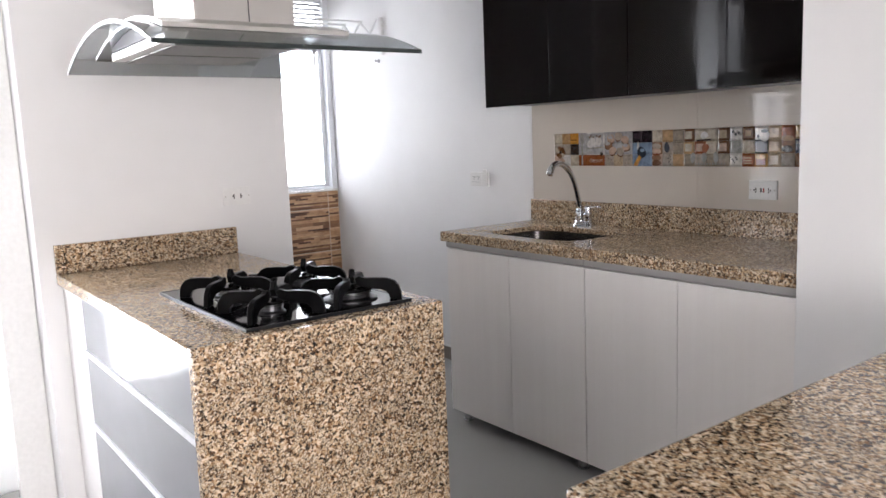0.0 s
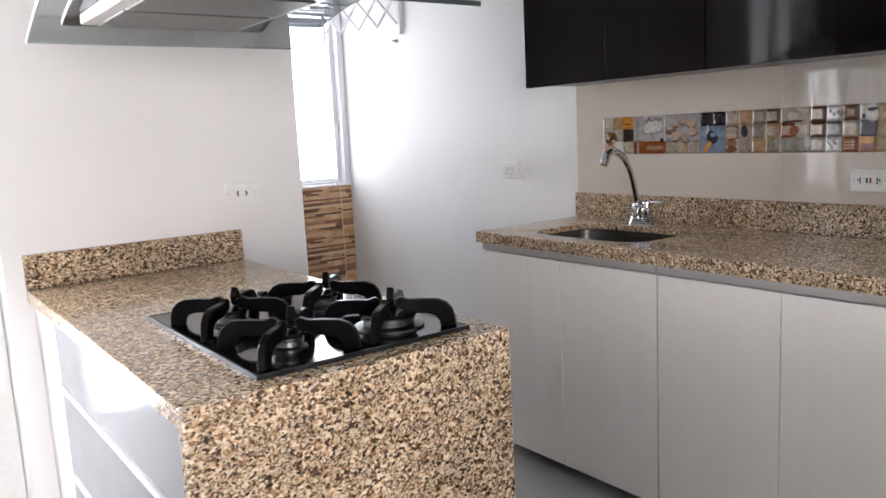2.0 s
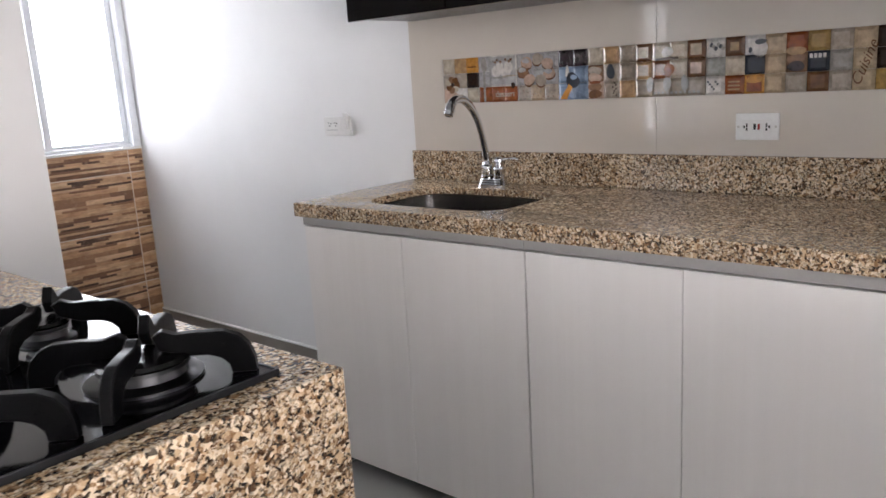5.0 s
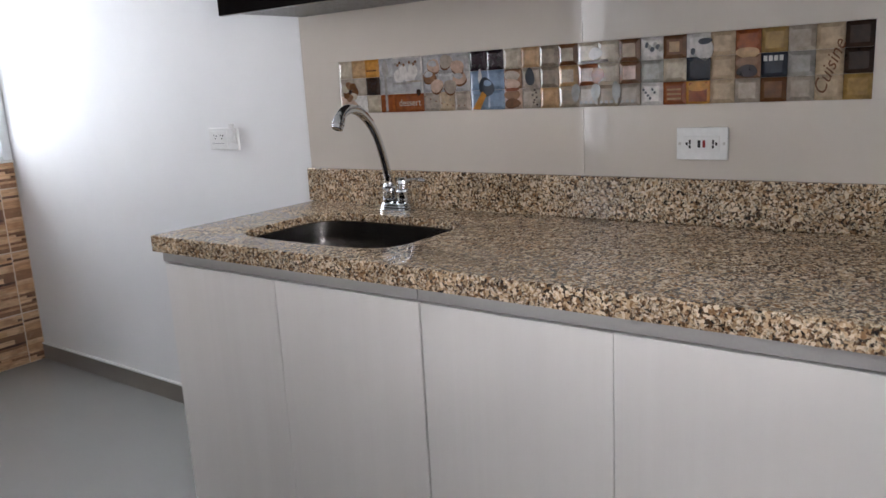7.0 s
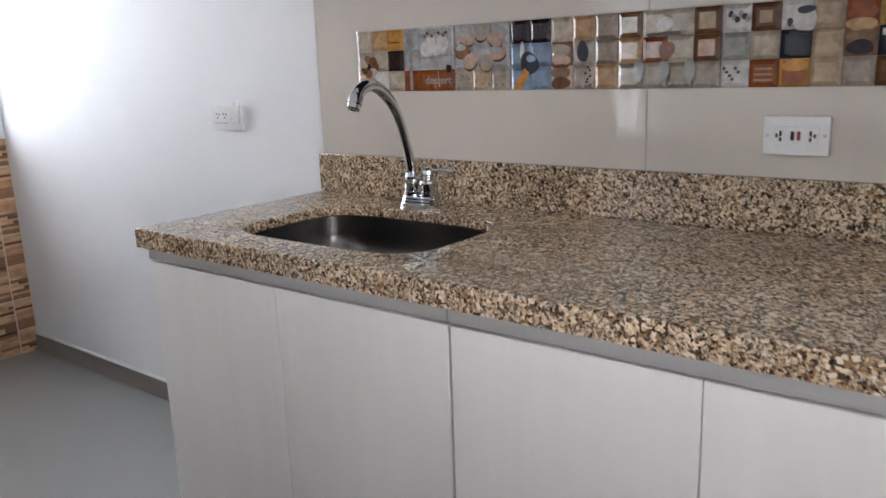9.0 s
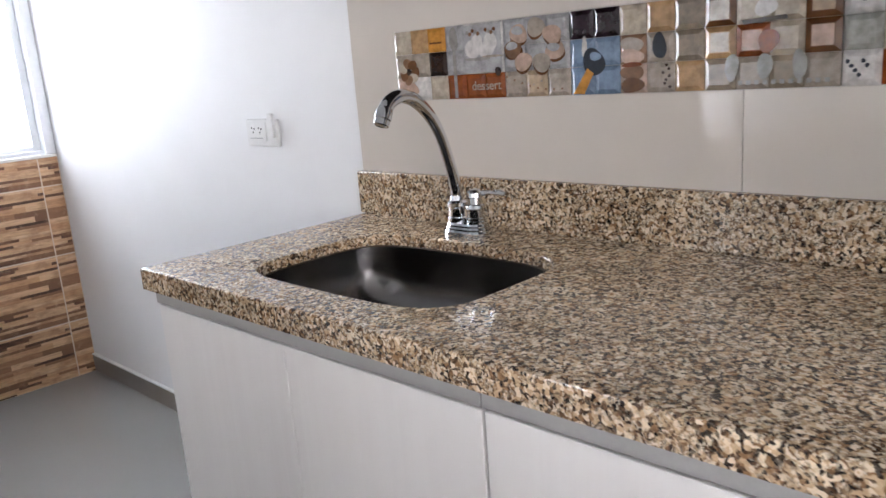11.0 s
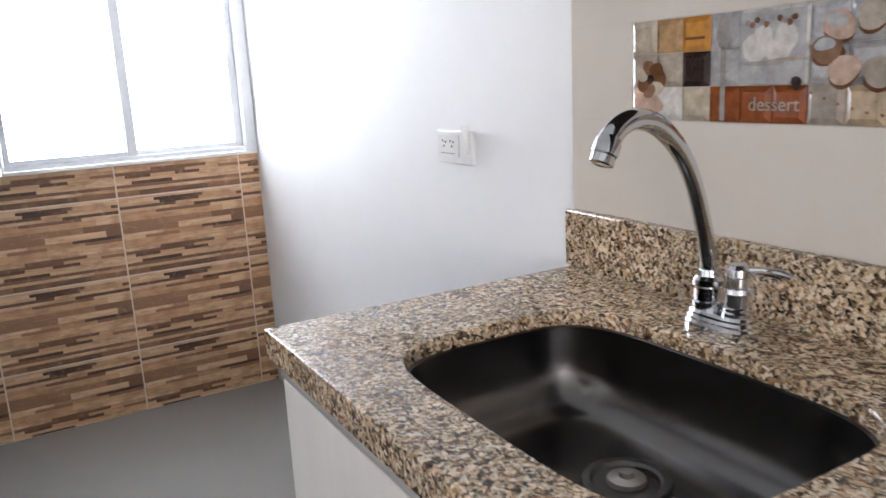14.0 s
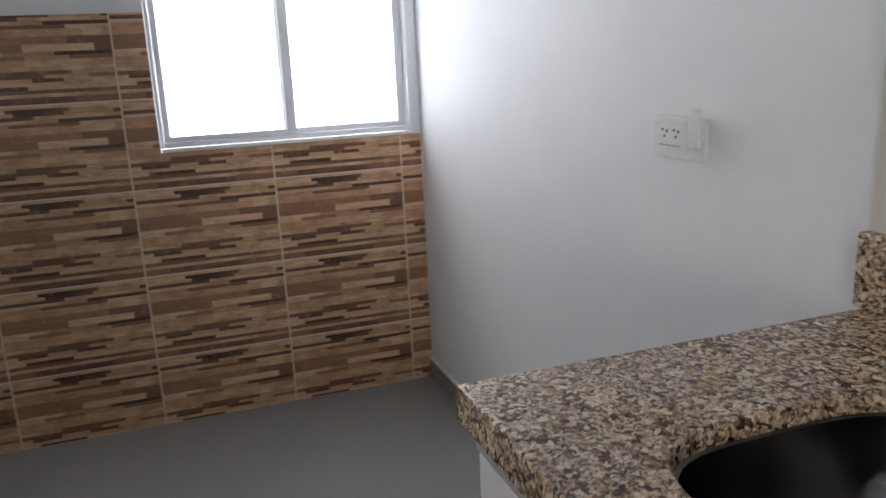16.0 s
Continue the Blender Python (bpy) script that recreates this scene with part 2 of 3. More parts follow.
def structure(name, bm, mat, label, category):
    ob = new(name, mesh_of(name, bm, mat))
    BASE[ob.name] = Vector((0, 0, 0))
    return tagged(ob, label, category, "", "structure")


def box(x0, x1, y0, y1, z0, z1, bevel=0.0, bm=None, segments=2):
    own = bmesh.new()
    bmesh.ops.create_cube(own, size=1)
    bmesh.ops.scale(own, vec=(x1 - x0, y1 - y0, z1 - z0), verts=own.verts)
    bmesh.ops.translate(own, vec=((x0 + x1) / 2, (y0 + y1) / 2, (z0 + z1) / 2), verts=own.verts)
    if bevel:
        bmesh.ops.bevel(own, geom=own.edges[:], offset=bevel, segments=segments, profile=0.5, affect="EDGES", clamp_overlap=True)
    return joined(own, bm)


def joined(own, bm):
    if bm is None:
        return own
    me = bpy.data.meshes.new("tmp")
    own.to_mesh(me)
    own.free()
    bm.from_mesh(me)
    bpy.data.meshes.remove(me)
    return bm


def lathe(profile, centre, axis=(0, 0, 1), steps=28, bm=None):
    """Spins (radius, height) pairs round an axis through centre."""
    own = bmesh.new()
    rings = []
    for r, h in profile:
        if r < 1e-5:
            rings.append([own.verts.new((0, 0, h))])
        else:
            rings.append([own.verts.new((r * math.cos(2 * math.pi * k / steps), r * math.sin(2 * math.pi * k / steps), h)) for k in range(steps)])
    for a, b in zip(rings, rings[1:]):
        for k in range(steps):
            j = (k + 1) % steps
            quad = [a[k % len(a)], a[j % len(a)], b[j % len(b)], b[k % len(b)]]
            seen = []
            for v in quad:
                if v not in seen:
                    seen.append(v)
            if len(seen) > 2:
                own.faces.new(seen)
    q = Vector(axis).to_track_quat("Z", "Y").to_matrix().to_4x4()
    bmesh.ops.transform(own, matrix=Matrix.Translation(centre) @ q, verts=own.verts)
    return joined(own, bm)


def tube(points, radii, steps=16, bm=None):
    """A round tube through points, with its radius at each."""
    own = bmesh.new()
    pts = [Vector(p) for p in points]
    rings = []
    side = None
    for k, p in enumerate(pts):
        ahead = (pts[min(k + 1, len(pts) - 1)] - pts[max(k - 1, 0)]).normalized()
        if side is None:
            side = ahead.orthogonal().normalized()
        side = (side - ahead * side.dot(ahead)).normalized()
        up = ahead.cross(side)
        r = radii[k] if isinstance(radii, (list, tuple)) else radii
        rings.append([own.verts.new(p + r * (math.cos(a) * side + math.sin(a) * up)) for a in (2 * math.pi * j / steps for j in range(steps))])
    for a, b in zip(rings, rings[1:]):
        for j in range(steps):
            own.faces.new((a[j], a[(j + 1) % steps], b[(j + 1) % steps], b[j]))
    own.faces.new(rings[0][::-1])
    own.faces.new(rings[-1])
    return joined(own, bm)


def slab_profile(outline, offset, bm=None, bevel=0.0):
    """A closed outline of points extruded by a vector."""
    own = bmesh.new()
    f = own.faces.new([own.verts.new(p) for p in outline])
    r = bmesh.ops.extrude_face_region(own, geom=[f])
    bmesh.ops.translate(own, vec=offset, verts=[v for v in r["geom"] if isinstance(v, bmesh.types.BMVert)])
    if bevel:
        bmesh.ops.bevel(own, geom=own.edges[:], offset=bevel, segments=1, affect="EDGES", clamp_overlap=True)
    return joined(own, bm)


# ---- plan, in metres ----
XW = 4.42          # plaster face of the wall behind the sink
XT = 4.41          # face of its cream tiles
YS = 4.43          # wall behind the hob counter
YL = 6.30          # face of the laundry tiles
HIGH = 2.45
YC0, YC1 = 2.555, 4.26   # sink counter
XF = 3.80

# ---- structure ----
structure("floor", box(-2.6, 4.6, -2.6, 6.5, -0.1, 0.0), FLOOR, "grey satin porcelain floor of the kitchen", "floor")
structure("ceiling", box(-2.6, 4.6, -2.6, 6.5, HIGH, HIGH + 0.12), CEIL, "flat painted ceiling, greyed to weaken its bounce light", "ceiling")
structure("wall_east", box(XW, XW + 0.15, -2.6, 6.5, 0, HIGH), WHITE, "smooth white painted wall behind the sink", "wall")
b = box(2.15, 2.75, YL + 0.01, YL + 0.16, 0, HIGH)
box(2.75, 3.49, YL + 0.01, YL + 0.16, 0, HIGH, bm=b)
box(3.49, XW, YL + 0.01, YL + 0.16, 0, 0.985, bm=b)
box(3.49, XW, YL + 0.01, YL + 0.16, 2.33, HIGH, bm=b)
wall_north = structure("wall_north", b, WHITE, "laundry wall with window, brown strip tiles below, white paint above", "wall")
structure("wall_partition", box(2.15, 3.135, YS, YS + 0.12, 0, HIGH, 0.004), WHITE, "white painted partition behind the hob counter", "wall")
structure("wall_laundry", box(2.15, 2.27, YS + 0.12, YL + 0.01, 0, HIGH), WHITE, "white painted side wall of the laundry nook", "wall")
b = box(-2.6, 1.2, YS, YS + 0.2, 0, HIGH)
box(1.2, 2.15, YS, YS + 0.2, 2.25, HIGH, bm=b)
structure("wall_balcony", b, WHITE, "white wall with the wide balcony opening", "wall")
b = box(-2.6, -0.8, -2.6, -2.45, 0, HIGH)
box(2.2, 4.42, -2.6, -2.45, 0, HIGH, bm=b)
box(-0.8, 2.2, -2.6, -2.45, 2.25, HIGH, bm=b)
structure("wall_south", b, WHITE, "white living room wall with a wide glazed opening", "wall")
structure("wall_west", box(-2.6, -2.45, -2.45, YS, 0, HIGH), WHITE, "plain white side wall of the living room", "wall")
structure("wall_pier", box(3.79, XW, 1.55, 2.55, 0, HIGH, 0.004), WHITE, "white painted wall pier ending the sink counter", "wall")
b = box(XW - 0.012, XW, 4.275, YL, 0, 0.078, 0.003)
structure("baseboard", b, BASEB, "grey tile skirting along the white wall", "skirting")
structure("trim", box(XW - 0.014, XW, 4.275, YL, 0.0785, 0.086, 0.002), PLASTIC, "thin white bead above the grey skirting", "trim")

# Unseen low wall, added to hide the glowing backdrop below the balcony lamp.
structure("wall_glow_block", box(0.9, 2.15, 4.80, 4.90, 0, 0.40, 0.004), WHITE, "low white unseen wall added outside the door against backdrop glow", "wall")

# outside: pale hazy distance
m, n, l, p = material("hazy_sky", 1.0)
em = n.new("ShaderNodeEmission")
em.inputs["Color"].default_value, em.inputs["Strength"].default_value = (0.93, 0.97, 1.0, 1), 9.0
l.new(em.outputs[0], n["Material Output"].inputs["Surface"])
HAZE = m
structure("backdrop", box(-8, 10, 11.0, 11.05, -4, 9), HAZE, "bright white hazy sky outside the windows", "sky")

# glazed doors
def glazed_door(name, x0, x1, y, label):
    d = thing(name, ((x0 + x1) / 2, y, 0), label, "window", kind="structure")
    mid = (x0 + x1) / 2
    b = box(x0 + 0.001, x0 + 0.03, y - 0.025, y + 0.025, 0, 2.25, 0.003)
    box(x1 - 0.12, x1 - 0.001, y - 0.025, y + 0.025, 0, 2.25, 0.003, bm=b)
    box(x0 + 0.03, x1 - 0.12, y - 0.025, y + 0.025, 2.21, 2.249, 0.003, bm=b)
    box(x0 + 0.03, x1 - 0.12, y - 0.025, y + 0.025, 0.0, 0.04, 0.003, bm=b)
    box(mid - 0.02, mid + 0.02, y - 0.02, y + 0.02, 0.04, 2.21, 0.003, bm=b)
    # Aluminium frame coloured white, standing in for daylight bloom at the balcony door.
    part("window_frame", b, PLASTIC, d)
    for a, c in ((x0 + 0.03, mid - 0.02), (mid + 0.02, x1 - 0.12)):
        part("pane", box(a, c, y - 0.003, y + 0.003, 0.04, 2.21), GLASS, d).visible_shadow = False


glazed_door("window_2", 1.2, 2.15, YS + 0.16, "glazed aluminium sliding balcony door beside the hob counter")
glazed_door("window_3", -0.8, 2.2, -2.54, "wide glazed aluminium sliding door of the living room")

# laundry window
w = thing("window_1", (3.955, YL + 0.05, 0.985), "two-pane aluminium window over brown strip tiles", "window", kind="structure")
b = box(3.492, 3.504, YL - 0.004, YL + 0.075, 1.0, 2.33, 0.003)
box(4.376, 4.418, YL - 0.004, YL + 0.075, 1.0, 2.33, 0.003, bm=b)
box(3.504, 4.376, YL + 0.01, YL + 0.075, 1.0, 1.018, 0.003, bm=b)
box(3.504, 4.376, YL + 0.01, YL + 0.075, 2.05, 2.09, 0.003, bm=b)
box(3.504, 4.376, YL + 0.01, YL + 0.075, 2.29, 2.33, 0.003, bm=b)
part("window_frame", b, ALU, w)
for x0, x1, y0, wa, wb in ((3.505, 3.960, 0.02, 0.022, 0.036), (3.916, 4.375, 0.045, 0.036, 0.030)):
    ya, yb = YL + y0, YL + y0 + 0.022
    s = box(x0, x0 + wa, ya, yb, 1.019, 2.049, 0.002)
    box(x1 - wb, x1, ya, yb, 1.019, 2.049, 0.002, bm=s)
    box(x0 + wa, x1 - wb, ya, yb, 1.019, 1.036, 0.002, bm=s)
    box(x0 + wa, x1 - wb, ya, yb, 2.03, 2.049, 0.002, bm=s)
    sash = part("sash", s, ALU, w)
    part("pane", box(x0 + wa, x1 - wb, ya + 0.008, ya + 0.013, 1.036, 2.03), GLASS, sash).visible_shadow = False
for k in range(6):
    z = 2.105 + k * 0.031
    part("slat", slab_profile([(3.505, YL + 0.02, z), (3.505, YL + 0.06, z + 0.02), (3.505, YL + 0.06, z + 0.024), (3.505, YL + 0.02, z + 0.004)], (0.87, 0, 0)), LOUVRE, w)
part("window_sill", box(3.494, XW - 0.001, YL - 0.012, YL + 0.009, 0.987, 1.0, 0.003), SILL, w, "white tiled sill edge")


# ---- sink counter ----
def rounded(cx, cy, hx, hy, r, count):
    """count points round a rounded rectangle, by angle."""
    out = []
    for k in range(count):
        a = 2 * math.pi * (k + 0.5) / count
        c, s = math.cos(a), math.sin(a)
        e = r
        q = (abs(c / hx) ** e + abs(s / hy) ** e) ** (-1 / e)
        out.append((cx + q * c, cy + q * s))
    return out


def square_ring(cx, cy, x0, x1, y0, y1, count):
    """The points where the same angles meet the outer rectangle, with its corners taken in."""
    out = []
    for k in range(count):
        a = 2 * math.pi * (k + 0.5) / count
        c, s = math.cos(a), math.sin(a)
        q = min((x1 - cx) / c if c > 1e-9 else 1e9, (x0 - cx) / c if c < -1e-9 else 1e9, (y1 - cy) / s if s > 1e-9 else 1e9, (y0 - cy) / s if s < -1e-9 else 1e9)
        out.append([cx + q * c, cy + q * s])
    for X in (x0, x1):
        for Y in (y0, y1):
            near = min(out, key=lambda o: (o[0] - X) ** 2 + (o[1] - Y) ** 2)
            near[0], near[1] = X, Y
    return out


SX, SY, SHX, SHY = 4.071, 3.797, 0.180, 0.264
COUNT = 96


def counter_slab():
    """Slab with the sink cut out; both upper edges lightly rounded off."""
    bm = bmesh.new()
    C = 0.003

    def ring(points, z):
        return [bm.verts.new((x, y, z)) for x, y in points]

    def outer(inset):
        return square_ring(SX, SY, XF + inset, XT - 0.002 - inset, YC0 + inset, YC1 - inset, COUNT)

    def inner(grow):
        return rounded(SX, SY, SHX + grow, SHY + grow, 4.5, COUNT)

    loops = [ring(inner(0), 0.857), ring(inner(0), 0.9 - C), ring(inner(C * 0.3), 0.9 - C * 0.3), ring(inner(C), 0.9),
             ring(outer(C), 0.9), ring(outer(C * 0.3), 0.9 - C * 0.3), ring(outer(0), 0.9 - C), ring(outer(0), 0.857)]
    for a, c in zip(loops, loops[1:] + loops[:1]):
        for k in range(COUNT):
            j = (k + 1) % COUNT
            bm.faces.new((a[k], c[k], c[j], a[j]))
    return bm


top = thing("granite_worktop", (4.1, 3.4, 0.857), "speckled brown and cream polished granite sink worktop", "worktop")
part("slab", counter_slab(), GRANITE, top)
part("upstand", box(XT - 0.022, XT - 0.002, YC0 + 0.02, YC1 + 0.012, 0.9, 1.005, 0.003), GRANITE, top)
part("side_upstand", box(XF + 0.06, XT - 0.022, YC0 - 0.002, YC0 + 0.018, 0.9, 1.0, 0.003), GRANITE, top)

sink = thing("sink", (SX, SY, 0.744), "undermounted satin stainless steel sink bowl", "sink")
b = bmesh.new()
rings = []
for grow, z in ((-0.0048, 0.8785), (-0.0085, 0.8765), (-0.011, 0.835), (-0.0145, 0.81), (-0.021, 0.79), (-0.031, 0.7735), (-0.044, 0.761), (-0.060, 0.7525), (-0.080, 0.7475), (-0.105, 0.7448), (-0.135, 0.744)):
    rings.append([b.verts.new((x, y, z)) for x, y in rounded(SX, SY, SHX + 0.004 + grow, SHY + 0.004 + grow, 4.3, COUNT)])
for a, c in zip(rings, rings[1:]):
    for k in range(COUNT):
        j = (k + 1) % COUNT
        b.faces.new((a[k], a[j], c[j], c[k]))
b.faces.new(rings[-1])
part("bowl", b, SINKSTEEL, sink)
drain = part("drain", lathe([(0.058, 0.0), (0.056, 0.004), (0.046, 0.004), (0.042, -0.0005), (0.0, -0.001)], (SX + 0.048, SY + 0.024, 0.7455)), FILTER, sink, "round steel drain")
part("plug", lathe([(0.026, 0.0), (0.024, 0.006), (0.01, 0.008), (0.008, 0.014), (0.0, 0.015)], (SX + 0.048, SY + 0.024, 0.7455)), STEEL, drain)

# faucet
fx, fy = 4.318, 3.847
fa = thing("faucet", (fx, fy, 0.9), "chrome gooseneck faucet with lever handle behind the sink", "faucet")


def stadium(hx, hy, z0, z1, bm=None):
    own = bmesh.new()
    ring = rounded(fx, fy, hx, hy, 3.0, 40)
    lo, hi, tp = ([own.verts.new((fx + (x - fx) * g, fy + (y - fy) * g, z)) for x, y in ring] for g, z in ((1.0, z0), (1.0, z1 - 0.004), (0.93, z1)))
    for a, c in ((lo, hi), (hi, tp)):
        for k in range(40):
            own.faces.new((a[k], a[(k + 1) % 40], c[(k + 1) % 40], c[k]))
    own.faces.new(tp)
    own.faces.new(lo[::-1])
    return joined(own, bm)


bs = stadium(0.030, 0.056, 0.9, 0.912)
stadium(0.028, 0.053, 0.9122, 0.919, bm=bs)
stadium(0.026, 0.050, 0.9192, 0.926, bm=bs)
part("base", bs, CHROME, fa)
col = Vector((fx, fy + 0.024, 0.926))
b = lathe([(0.0225, 0), (0.0225, 0.010), (0.020, 0.012), (0.020, 0.030), (0.0225, 0.033), (0.0225, 0.041), (0.017, 0.046), (0.015, 0.055), (0.0, 0.055)], col)
part("collar", b, CHROME, fa)
way = Vector((-0.9955, -0.095, 0))
bend = [(0.0, 0.966), (0.001, 0.99), (0.008, 1.018), (0.018, 1.050), (0.036, 1.098), (0.058, 1.136), (0.086, 1.166), (0.120, 1.188), (0.155, 1.195), (0.182, 1.188), (0.197, 1.176), (0.204, 1.165)]
pts, rad = [], []
for k in range(len(bend) - 1):
    p0, p1, p2, p3 = (bend[min(max(k + d, 0), len(bend) - 1)] for d in (-1, 0, 1, 2))
    for q in range(4):
        u = q / 4
        r, h = (0.5 * (2 * b1 + (b2 - b0) * u + (2 * b0 - 5 * b1 + 4 * b2 - b3) * u * u + (3 * b1 - b0 - 3 * b2 + b3) * u ** 3) for b0, b1, b2, b3 in zip(p0, p1, p2, p3))
        pts.append(Vector((col.x, col.y, h)) + way * r)
        rad.append(0.0138 - 0.0022 * math.sin(math.pi * min(1.0, (k + u) / 7)))
part("spout", tube(pts, rad, 20), CHROME, fa)
end = (pts[-1] - pts[-2]).normalized()
part("nozzle", lathe([(0.0, -0.012), (0.0135, -0.012), (0.0165, -0.004), (0.0165, 0.010), (0.015, 0.012), (0.015, 0.022), (0.011, 0.023), (0.0, 0.020)], pts[-1], end), CHROME, fa)
hnd = Vector((fx, fy - 0.025, 0.926))
part("valve", lathe([(0.0215, 0), (0.0215, 0.005), (0.0195, 0.007), (0.0195, 0.011), (0.0175, 0.013), (0.018, 0.030), (0.0205, 0.032), (0.019, 0.038), (0.0155, 0.040), (0.015, 0.052), (0.0175, 0.055), (0.0165, 0.064), (0.011, 0.070), (0.0, 0.072)], hnd), CHROME, fa)
part("lever", tube([hnd + Vector((0.004, -0.005, 0.060)), hnd + Vector((0.01, -0.03, 0.064)), hnd + Vector((0.014, -0.055, 0.063)), hnd + Vector((0.016, -0.068, 0.061))], [0.0075, 0.0055, 0.0070, 0.0045], 12), CHROME, fa)


# base cabinets
def base_cabinet(y0, y1, label):
    t = thing("base_cabinet", (4.1, (y0 + y1) / 2, 0), label, "cabinet", "cabinets under the sink counter")
    sh = box(3.835, XT - 0.01, y0, y0 + 0.016, 0.07, 0.855)
    box(3.835, XT - 0.01, y1 - 0.016, y1, 0.07, 0.855, bm=sh)
    box(3.835, XT - 0.01, y0 + 0.016, y1 - 0.016, 0.07, 0.086, bm=sh)
    box(XT - 0.016, XT - 0.01, y0 + 0.016, y1 - 0.016, 0.076, 0.69, bm=sh)
    part("body", sh, LAM_EDGE, t)
    mid = (y0 + y1) / 2
    for a, c in ((y0 + 0.0015, mid - 0.0008), (mid + 0.0008, y1 - 0.0015)):
        part("door", box(3.815, 3.834, a, c, 0.050, 0.824, 0.0012, segments=1), LAM, t)
    part("finger_rail", box(3.812, 3.836, y0, y1, 0.829, 0.8565, 0.002), GREYPROF, t, "grey aluminium finger rail")
    for x in (3.862, 4.30):
        for y in (y0 + 0.06, y1 - 0.06):
            part("leg", lathe([(0.024, 0), (0.024, 0.006), (0.018, 0.008), (0.018, 0.062), (0.026, 0.064), (0.026, 0.0695), (0, 0.0695)], (x, y, 0), steps=18), CHROME, t, "short chrome leg")
    return t


base_cabinet(3.386, 4.236, "pale wood-print cabinet with two doors below the sink")
base_cabinet(2.557, 3.384, "pale wood-print cabinet with two doors beside the pier")


# wall cabinets
def wall_cabinet(y0, y1, label):
    t = thing("wall_cabinet", (4.25, (y0 + y1) / 2, 1.46), label, "cabinet", "wall cabinets over the sink")
    part("body", box(4.112, XT - 0.001, y0, y1, 1.468, 2.2, 0.001), DARKBODY, t)
    mid = (y0 + y1) / 2
    for a, c in ((y0 + 0.0012, mid - 0.0012), (mid + 0.0012, y1 - 0.0012)):
        part("door", box(4.09, 4.1105, a, c, 1.46, 2.2, 0.0015, segments=2), DARKLAC, t, "dark brown high-gloss door")


wall_cabinet(3.402, 4.25, "dark brown high-gloss wall cabinet over the sink")
wall_cabinet(2.553, 3.40, "dark brown high-gloss wall cabinet beside the pier")

# ---- hob counter ----
isl = thing("granite_worktop", (2.54, 3.7, 0), "speckled granite hob counter with waterfall end panel", "worktop")
part("slab", box(2.205, 2.882, 3.058, YS - 0.002, 0.862, 0.9, 0.003), GRANITE, isl)
part("end_panel", box(2.205, 2.882, 3.03, 3.0575, 0.0, 0.9, 0.003), GRANITE, isl, "full-height granite end panel")
part("upstand", box(2.205, 2.882, YS - 0.022, YS - 0.002, 0.9005, 1.004, 0.003), GRANITE, isl)
dr = thing("drawer_cabinet", (2.54, 3.7, 0), "gloss grey drawer cabinet under the granite hob counter", "cabinet")
b = box(2.24, 2.855, 3.0585, YS - 0.003, 0.07, 0.861)
part("body", b, LAM_EDGE, dr)
part("filler_panel", box(2.222, 2.2395, 4.145, YS - 0.003, 0.06, 0.858, 0.001), LAM_EDGE, dr, "white filler panel")
part("side_panel", box(2.856, 2.872, 3.0585, YS - 0.003, 0.06, 0.858, 0.001), LAM, dr)
for z0, z1 in ((0.07, 0.402), (0.424, 0.656), (0.678, 0.856)):
    q = part("drawer", box(2.222, 2.2395, 3.062, 4.143, z0, z1, 0.001), GREYGLOSS, dr)
    if z1 < 0.8:
        part("handle", box(2.216, 2.2395, 3.062, 4.143, z1 + 0.002, z1 + 0.020, 0.002), ALU, q, "bright aluminium pull strip")
for x in (2.29, 2.80):
    for y in (3.2, 4.3):
        part("leg", lathe([(0.022, 0), (0.018, 0.008), (0.018, 0.069), (0, 0.069)], (x, y, 0), steps=16), CHROME, dr)

# hob
hob = thing("gas_hob", (2.585, 3.4, 0.9), "black glass gas hob with four burners and cast-iron grates", "hob")
part("glass_plate", box(2.357, 2.812, 3.085, 3.715, 0.9005, 0.9085, 0.002), BLACKGLASS, hob)
b = box(2.352, 2.3565, 3.08, 3.72, 0.9005, 0.9095, 0.0006)
box(2.8125, 2.817, 3.08, 3.72, 0.9005, 0.9095, 0.0006, bm=b)
box(2.3565, 2.8125, 3.08, 3.0845, 0.9005, 0.9095, 0.0006, bm=b)
box(2.3565, 2.8125, 3.7155, 3.72, 0.9005, 0.9095, 0.0006, bm=b)
part("rim", b, DARKRIM, hob, "thin dark steel rim")
Z = 0.9085
for bx, by, big in ((2.472, 3.205, 0.8), (2.702, 3.205, 1.6), (2.472, 3.49, 0.95), (2.702, 3.49, 0.9)):
    c = (bx, by, Z)
    bur = part("burner", lathe([(0.046 * big, 0), (0.046 * big, 0.004), (0.034 * big, 0.008), (0.032 * big, 0.017), (0.036 * big, 0.019), (0.036 * big, 0.024), (0, 0.024)], c), BURNER, hob, "dull alloy burner ring")
    part("cap", lathe([(0.037 * big, 0.0245), (0.0385 * big, 0.028), (0.036 * big, 0.0325), (0.012, 0.034), (0, 0.034)], c), CAP, bur)
    g = bmesh.new()
    for q in range(4):
        a = math.radians(45 + 90 * q)
        u = Vector((math.cos(a), math.sin(a), 0))
        s = Vector((-u.y, u.x, 0)) * 0.0075
        prof = [(0.142, 0.0), (0.141, 0.018), (0.135, 0.036), (0.123, 0.049), (0.105, 0.056), (0.070, 0.057), (0.044, 0.056), (0.027, 0.077 if q == 0 else 0.062), (0.016, 0.055), (0.022, 0.037), (0.055, 0.027), (0.084, 0.026), (0.099, 0.021), (0.108, 0.012), (0.110, 0.0)]
        slab_profile([Vector(c) - s + u * r + Vector((0, 0, h + 0.0003)) for r, h in prof], s * 2, bm=g, bevel=0.0015)
    part("grate", g, CAST, hob, "black cast-iron pan support")
